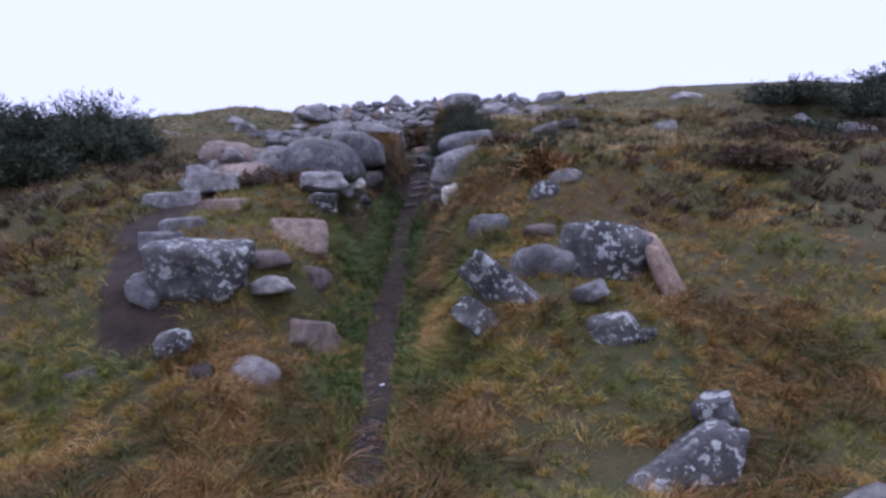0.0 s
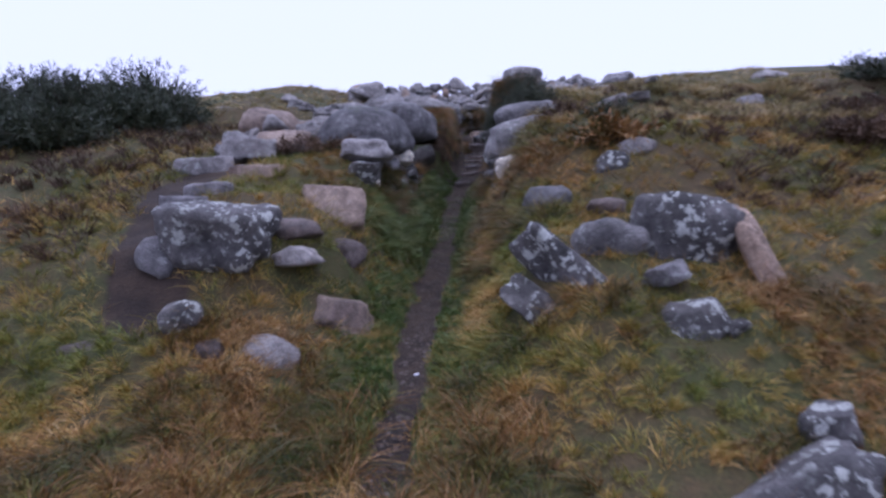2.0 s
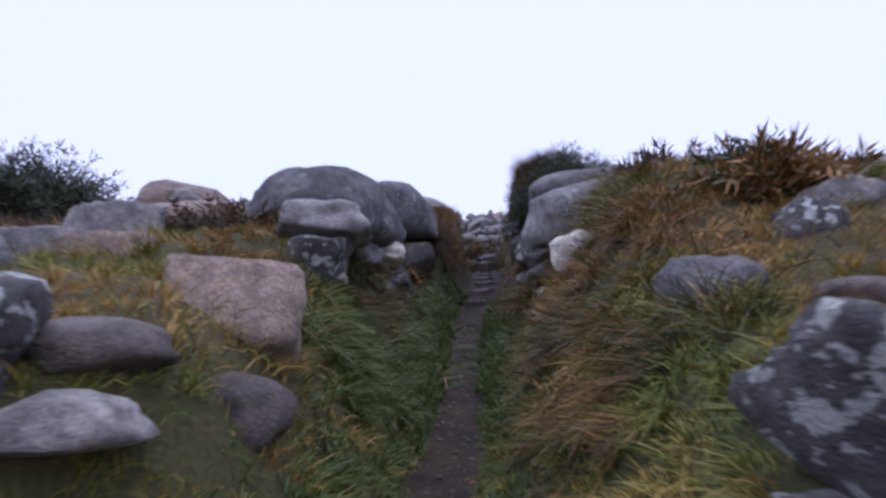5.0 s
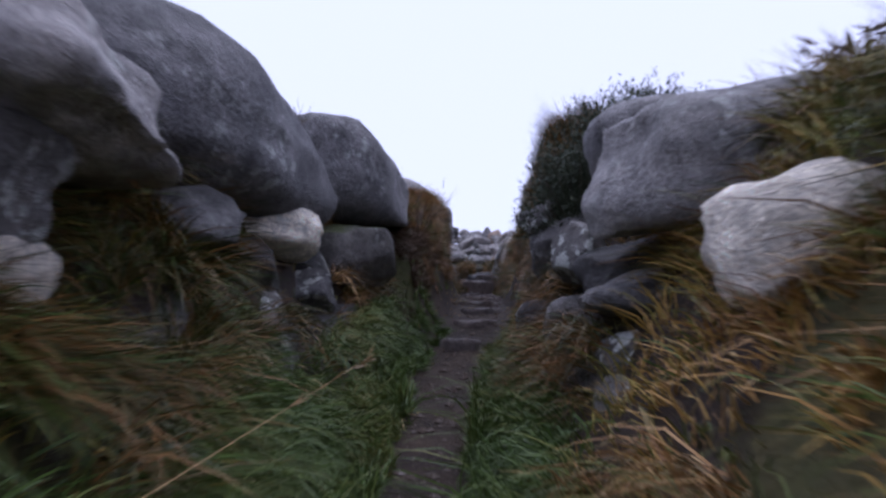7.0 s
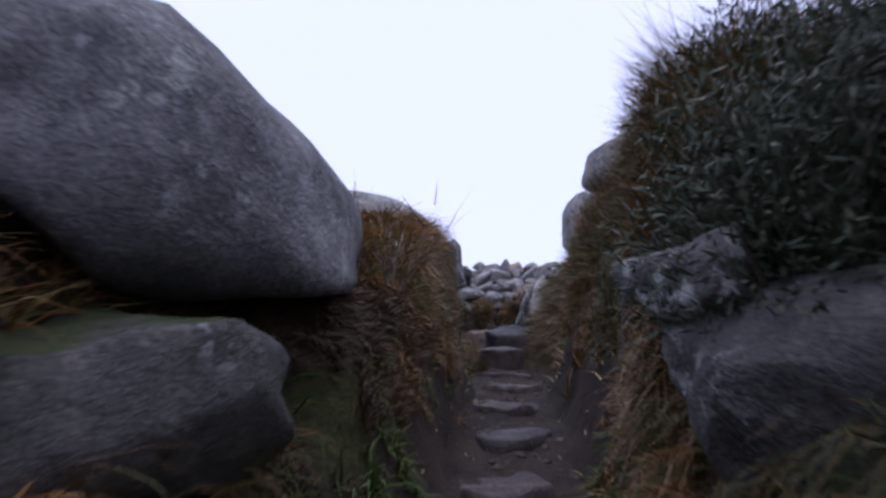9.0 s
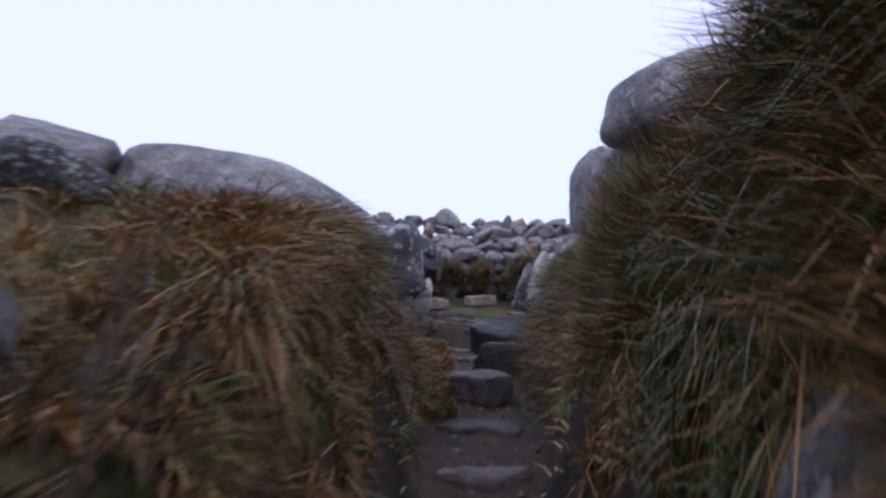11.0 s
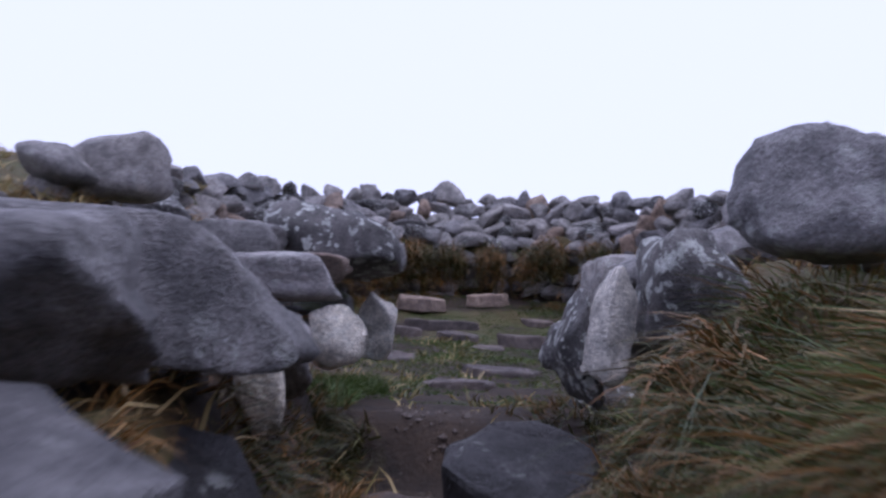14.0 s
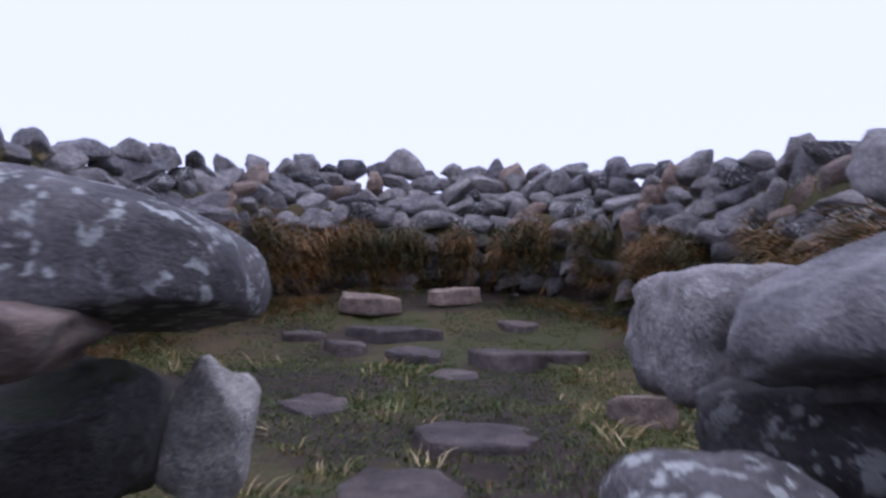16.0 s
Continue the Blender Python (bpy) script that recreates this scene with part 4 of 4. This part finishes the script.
for sx, sy, sz, hw, hd, hh in FOOT:
    if 17.4 < sy < 21.5 and sz - hh < float(ground_z(sx, sy)) + 0.3:
        a = RNG.uniform(0, 2 * np.pi, int(420 * (hw + hd)))
        k = RNG.uniform(0.8, 1.2, len(a))
        bx.append(sx + hw * k * np.cos(a)), by.append(sy + hd * k * np.sin(a))
x, y = np.concatenate(bx), np.concatenate(by)
keep = np.abs(x - path_x(y)) > 0.42
sward("grass", "rusty grass tufts round the entrance stones", x[keep], y[keep], 0.24, 0.006, 0.7, RUSTY, 0.0, 0.3, 0.2)
x, y = beside_path(26000, 8.0, 12.2, 0.17, 0.12)
sward("grass", "lush green grass along the passage floor", x, y, 0.34, 0.008, 0.8, GREEN, 0.17, 0.2)
x, y = beside_path(13000, 11.7, 14.6, 0.36, 0.24, (1,))
sward("grass", "rusty grass hanging over the passage sides", x, y, 0.28, 0.006, 1.1, RUSTY, 0.2, 0.8)
x, y = beside_path(12000, 12.9, 14.6, 0.36, 0.24, (-1,))
sward("grass", "rusty grass hanging over the passage sides", x, y, 0.28, 0.006, 1.1, RUSTY, 0.2, 0.8)
# dark heather instead of rusty grass, painting the boulder's deep shade
x, y = beside_path(12000, 11.3, 13.0, 0.4, 0.26, (-1,))
sward("heather", "dark brown heather on the passage side, shade in its colour", x, y, 0.24, 0.006, 0.8, HEATH, 0.2, 0.6)
x, y = beside_path(7000, 18.5, 19.8, 0.5, 0.14, (-1,))
sward("grass", "dark green grass under the round boulder", x, y, 0.26, 0.006, 0.8, GREEN, 0.18, 0.5, 0.2)
x, y = beside_path(8000, 12.6, 14.6, 0.4, 0.28)
sward("grass", "dark green grass on the passage sides", x, y, 0.24, 0.007, 0.9, GREEN, 0.26, 0.6)
x, y = beside_path(14000, 12.0, 13.9, 0.4, 0.2, (1,))
sward("grass", "tall upright grass crowning the passage bank", x, y, 0.42, 0.006, 0.45, RUSTY, 0.24, 0.1)
x, y = beside_path(14000, 14.4, 18.6, 0.3, 0.22)
sward("grass", "rusty grass hanging over the passage sides", x, y, 0.24, 0.006, 1.0, RUSTY, 0.2, 0.8)
x, y = beside_path(12000, 7.4, 9.8, 0.4, 0.22, (-1,))
sward("grass", "dark green grass on the passage side", x, y, 0.26, 0.007, 0.9, GREEN, 0.2, 0.6)
x, y = beside_path(20000, 7.8, 12.0, 0.72, 0.45)
sward("grass", "rusty grass on the passage wall tops", x, y, 0.2, 0.006, 0.8, RUSTY, 0.2, 0.6)
x, y = strew(50000, -9, 9, 8.8, 24)
sward("grass", "brown heath grass on the hillside", x, y, 0.2, 0.012, 0.7, BLEACHED, 0.45)
x, y = strew(44000, -18, 18, -9, 12)
keep = (np.abs(x) > 4.2 + 1.2 * RNG.random(len(x))) | (y < 0.4 + 1.0 * RNG.random(len(x)))
sward("grass", "coarse wet grass at the foot of the hill", x[keep], y[keep], 0.2, 0.02, 0.7, GRASS, 0.35)
x, y = strew(16000, 2.2, 7.5, 6.5, 12.5)
sward("heather", "dark red-brown heather on the hillside", x, y, 0.2, 0.014, 0.4, HEATH, 0.4)
x, y = strew(16000, -9.5, -3.4, 6.0, 12.5)
sward("heather", "dark red-brown heather on the hillside", x, y, 0.22, 0.014, 0.4, HEATH, 0.4)
x, y = strew(170000, -3.2, 3.4, 19.0, 28.0)
keep = (ring(x, y, 3.3, 5.0) < 1.0) & (rough_noise(x, y, 0.7, 44) + 0.5 * rough_noise(x, y, 0.25, 45) > -0.4)
sward("grass", "short green turf in the ring", x[keep], y[keep], 0.055, 0.01, 0.6, GREEN, 0.0, 0.5, 0.35)
th = RNG.uniform(-2.0, 2.0, 22000)
q = 0.86 + RNG.normal(0, 0.035, 22000)
sward("grass", "rusty grass on the ledges of the ring wall", RING_X + 3.3 * q * np.sin(th), RING_Y + 5.0 * q * np.cos(th), 0.26, 0.007, 1.0, RUSTY, 0.25)


# the rusty fringe along the ledge of the ring wall
n = 24000
th = RNG.uniform(-1.9, 1.9, n)
clump = rough_noise(th * 4, th * 0, 0.5, 41) > -0.35
th = th[clump]
n = len(th)
inward = np.column_stack([-np.sin(th), -np.cos(th), np.zeros(n)])
k = RNG.uniform(0.90, 1.0, n)
root_z = 4.2 + 0.32 * np.cos(th) + 0.16 * rough_noise(th * 5, th * 0 + 3, 0.6, 42) + RNG.normal(0, 0.09, n)
way = inward * 0.5 + RNG.normal(0, 0.3, (n, 3)) + np.array([0, 0, 0.9])
way /= np.linalg.norm(way, axis=1)[:, None]
drop = inward * 0.5 + RNG.normal(0, 0.15, (n, 3)) + np.array([0, 0, -1.0])
low = RNG.random(n) < 0.4
root_z = np.where(low, root_z - RNG.uniform(0.2, 0.6, n), root_z)
blades("grass", np.column_stack([RING_X + 3.32 * k * np.sin(th), RING_Y + 5.1 * k * np.cos(th), root_z]), way,
       RNG.uniform(0.15, 0.4, n), np.full(n, 0.012), drop, RUSTY, "rusty grass fringe on the ledge of the ring wall")


# tufts rooted in the joints of the passage walls
def joint_tufts(label, y0, y1, low, high, tufts, each, material, sides, near=0.38):
    ty = RNG.uniform(y0, y1, tufts).repeat(each)
    side = RNG.choice(sides, tufts).repeat(each)
    rise = RNG.uniform(low, high, tufts).repeat(each)
    n = tufts * each
    ty = ty + RNG.normal(0, 0.05, n)
    tx = path_x(ty) + side * (RNG.uniform(near, near + 0.14, tufts).repeat(each) + 0.25 * rise + RNG.normal(0, 0.03, n))
    way = np.column_stack([-side * 0.5 + RNG.normal(0, 0.35, n), RNG.normal(0, 0.5, n), RNG.uniform(0.4, 1.2, n)])
    way /= np.linalg.norm(way, axis=1)[:, None]
    bend = np.column_stack([-side * 0.2 + RNG.normal(0, 0.2, n), RNG.normal(0, 0.3, n), -RNG.uniform(0.5, 1.4, n)])
    blades("grass", np.column_stack([tx, ty, path_z(ty) + rise + RNG.normal(0, 0.02, n)]), way, RNG.uniform(0.1, 0.27, n), np.full(n, 0.006), bend, material, label, fine=True)


joint_tufts("green grass growing out of the wall foot", 7.8, 11.6, 0.0, 0.25, 46, 110, GREEN, (-1, 1))
joint_tufts("rusty grass hanging from the wall joints", 7.8, 11.8, 0.1, 0.6, 40, 90, RUSTY, (-1, 1))
joint_tufts("rusty grass hanging from the rock face", 10.4, 11.7, 0.2, 0.8, 22, 90, RUSTY, (1,), 0.42)
joint_tufts("green grass hanging from the rock face", 9.2, 11.4, 0.0, 0.3, 46, 100, GREEN, (1,), 0.36)
joint_tufts("green grass growing out of the left wall foot", 9.2, 11.4, 0.0, 0.4, 44, 110, GREEN, (-1,), 0.36)
joint_tufts("dark green fern and grass on the mossy wall", 13.9, 15.4, 0.3, 1.15, 60, 110, GREEN, (1,))
joint_tufts("rusty grass hanging from the passage wall", 15.0, 16.9, 0.1, 0.75, 44, 110, RUSTY, (1,))


def bush(x, y, rx, ry, rz, n, seed, label="dark green gorse bush", leaf=None, size=0.09, name="gorse_bush"):
    """Branching stems under a ragged crown of needle sprays."""
    rng = np.random.default_rng(seed)
    z0 = float(ground_z(x, y)) - 0.05
    root = tagged(new(name), label, "bush")
    root.matrix_world = pose(x, y, z0)
    m = max(30, n // 34)
    aim = rng.normal(size=(m, 3))
    aim[:, 2] = np.abs(aim[:, 2]) + 0.15
    aim /= np.linalg.norm(aim, axis=1)[:, None]
    rag = 0.62 + 0.55 * rng.random(m) ** 1.5
    tips = aim * np.array([rx, ry, rz]) * rag[:, None]
    start = tips * np.array([0.25, 0.25, 0.0]) * rng.random((m, 1))
    run = tips - start
    lg = np.linalg.norm(run, axis=1)
    global RNG
    kept, RNG = RNG, rng
    blades("stem", start, run / lg[:, None], lg, np.full(m, min(0.018, 0.2 * size)), rng.normal(0, 0.06, (m, 3)), TWIG, "brown woody stems", root)
    pick = rng.integers(0, m, n)
    along = 1 - 0.7 * rng.random(n) ** 1.4
    base = start[pick] + run[pick] * along[:, None] + rng.normal(0, 0.022, (n, 3))
    way = run[pick] / lg[pick][:, None] + rng.normal(0, 0.75, (n, 3))
    way /= np.linalg.norm(way, axis=1)[:, None]
    needles("foliage", base, way, size * rng.uniform(0.5, 1.4, n), np.full(n, size * 0.2), leaf or GORSE, "dark needle foliage", root)
    RNG = kept
    return root


for i, (bx, by, br, bh) in enumerate(((-5.4, 12.2, 0.9, 1.0), (-6.3, 11.3, 1.0, 0.95), (-7.2, 12.6, 1.2, 1.2), (-8.3, 13.6, 1.3, 1.25), (-6.2, 13.4, 1.2, 1.2), (-9.6, 13.2, 1.4, 1.3), (-7.4, 10.4, 1.0, 0.8), (-8.8, 11.2, 1.2, 1.0), (-5.2, 10.7, 0.7, 0.6), (-10.6, 15, 1.5, 1.3), (-5.7, 9.7, 0.8, 0.6), (-6.8, 9.3, 0.9, 0.6), (-8.2, 9.6, 1.0, 0.7))):
    bush(bx, by, br, br, bh * 0.92, 15000, 300 + i, "dense dark gorse bush on the hillside", size=0.1)
for i, (bx, by, br, bh) in enumerate(((7.5, 12.8, 1.1, 0.7), (8.8, 12.2, 1.2, 0.8), (9.8, 13.0, 1.3, 0.8), (6.6, 11.2, 0.9, 0.5), (7.8, 10.4, 1.0, 0.5), (5.2, 9.6, 0.8, 0.4), (4.4, 8.4, 0.6, 0.35))):
    bush(bx, by, br, br, bh * 0.7, 9000, 330 + i, "low dark heather and gorse on the hillside", HEATH if i > 3 else None, 0.09)
bush(0.58, 11.4, 0.38, 0.5, 0.72, 30000, 351, "gorse bush overhanging the passage", size=0.04)
bush(0.98, 11.15, 0.5, 0.42, 0.5, 16000, 352, "gorse bush overhanging the passage", size=0.04)
bush(0.92, 11.95, 0.5, 0.5, 0.5, 16000, 353, "gorse bush overhanging the passage", size=0.04)
bush(1.7, 8.75, 0.35, 0.35, 0.3, 1600, 354, "small dark gorse bush on the bank", size=0.07)
bush(1.3, 9.3, 0.45, 0.5, 0.25, 2200, 355, "low brown heather on the bank", HEATH, 0.08, "heather_bush")
bush(1.6, 8.2, 0.6, 0.5, 0.28, 2400, 356, "low brown heather on the bank", RUSTY, 0.12, "heather_bush")
bush(0.95, 12.5, 0.3, 0.5, 0.42, 9000, 360, "dark heather on the passage bank", HEATH, 0.05, "heather_bush")
bush(-1.9, 9.2, 0.6, 0.8, 0.2, 2200, 357, "low brown heather on the bank", HEATH, 0.08, "heather_bush")
bush(0.86, 14.35, 0.26, 0.36, 0.6, 12000, 358, "dark green fern clump on the passage wall", GREEN, 0.05, "fern_clump")
bush(0.95, 14.75, 0.28, 0.3, 0.62, 12000, 359, "dark green fern clump on the passage bank", GREEN, 0.05, "fern_clump")


def bare_shrub(x, y, z, h, seed):
    rng = np.random.default_rng(seed)
    root = tagged(new("bare_shrub"), "leafless twiggy shrub beside the passage", "shrub")
    root.matrix_world = pose(x, y, z)
    base, way, lg, wd = [], [], [], []
    for _ in range(11):
        d = rng.normal(size=3) * 0.5
        d[2] = 1.0
        d /= np.linalg.norm(d)
        hh = h * rng.uniform(0.6, 1.1)
        base.append(np.zeros(3)), way.append(d), lg.append(hh), wd.append(0.008)
        for _ in range(7):
            s = rng.uniform(0.3, 0.95)
            e = d + rng.normal(size=3) * 0.55
            base.append(d * hh * s), way.append(e / np.linalg.norm(e)), lg.append(hh * rng.uniform(0.15, 0.4)), wd.append(0.0045)
    base, way, lg, wd = map(np.array, (base, way, lg, wd))
    blades("twig", base, way, lg, wd, rng.normal(0, 0.1, (len(lg), 3)), TWIG, "", root)


bare_shrub(-0.46, 12.55, float(ground_z(-0.46, 12.55)) - 0.03, 0.55, 71)
bare_shrub(-1.15, 11.0, 3.12, 0.2, 72)


def litter_scrap(x, y):
    me = stone_mesh("litter", 0.05, 0.035, 0.012, 0.6, 77, 2, 3, 0.3)
    m, n, l, b = node_mat("white_paper")
    b.inputs["Base Color"].default_value = (0.75, 0.74, 0.8, 1)
    me.materials.append(m)
    ob = new("litter", me)
    ob.matrix_world = pose(x, y, float(ground_z(x, y)) + 0.006, 0, 0, 30)
    tagged(ob, "small white paper scrap on the muddy path", "litter")


litter_scrap(-0.42, 5.3)


def dry_stalk(root, tip, sag):
    """One long dead grass stalk with a thin seed head, leaning across the path."""
    root, tip = np.array(root), np.array(tip)
    stalk = tagged(new("dry_stalk"), "long straw-coloured dead stalk leaning over the path", "grass")
    run = tip - root
    lg = float(np.linalg.norm(run))
    straw, gn, gl, gb = node_mat("straw")
    gb.inputs["Base Color"].default_value = (0.34, 0.22, 0.1, 1)
    blades("stem", root[None], run[None] / lg, np.array([lg]), np.array([0.006]), np.array([[0.0, 0.0, sag]]), straw, "", stalk, fine=True)
    n = 16
    k = np.random.default_rng(9).uniform(0.72, 1.0, n)
    base = root + run * k[:, None] + np.array([0.0, 0.0, sag]) * (lg * k * k)[:, None]
    way = run / lg + np.random.default_rng(10).normal(0, 0.35, (n, 3))
    way /= np.linalg.norm(way, axis=1)[:, None]
    needles("seed_head", base, way, np.full(n, 0.035), np.full(n, 0.004), straw, "feathery seed head", stalk)


dry_stalk((-0.8, 8.15, 1.68), (-0.37, 8.55, 1.98), 0.02)


def pebbles(n):
    """Gravel and grit trodden into the path."""
    rng = np.random.default_rng(5)
    y = rng.uniform(3.6, 18.5, n)
    x = path_x(y) + rng.normal(0, 0.1, n)
    z = ground_z(x, y)
    r = 0.006 + 0.022 * rng.random(n) ** 3
    corner = np.array([[1, 0, 0], [0, 1, 0], [-1, 0, 0], [0, -1, 0], [0, 0, 0.7], [0, 0, -0.5]])
    tri = np.array([[0, 1, 4], [1, 2, 4], [2, 3, 4], [3, 0, 4], [1, 0, 5], [2, 1, 5], [3, 2, 5], [0, 3, 5]])
    v = corner[None] * rng.uniform(0.6, 1.3, (n, 6, 1)) * r[:, None, None] + np.column_stack([x, y, z])[:, None]
    f = tri[None] + np.arange(n)[:, None, None] * 6
    me = bpy.data.meshes.new("gravel")
    me.from_pydata(v.reshape(-1, 3).tolist(), [], f.reshape(-1, 3).tolist())
    grit, gn, gl, gb = node_mat("brown_grit")
    gb.inputs["Base Color"].default_value = (0.085, 0.062, 0.047, 1)
    me.materials.append(grit)
    tagged(new("gravel", me), "grit and gravel trodden into the path", "gravel", kind="stuff")


pebbles(2200)
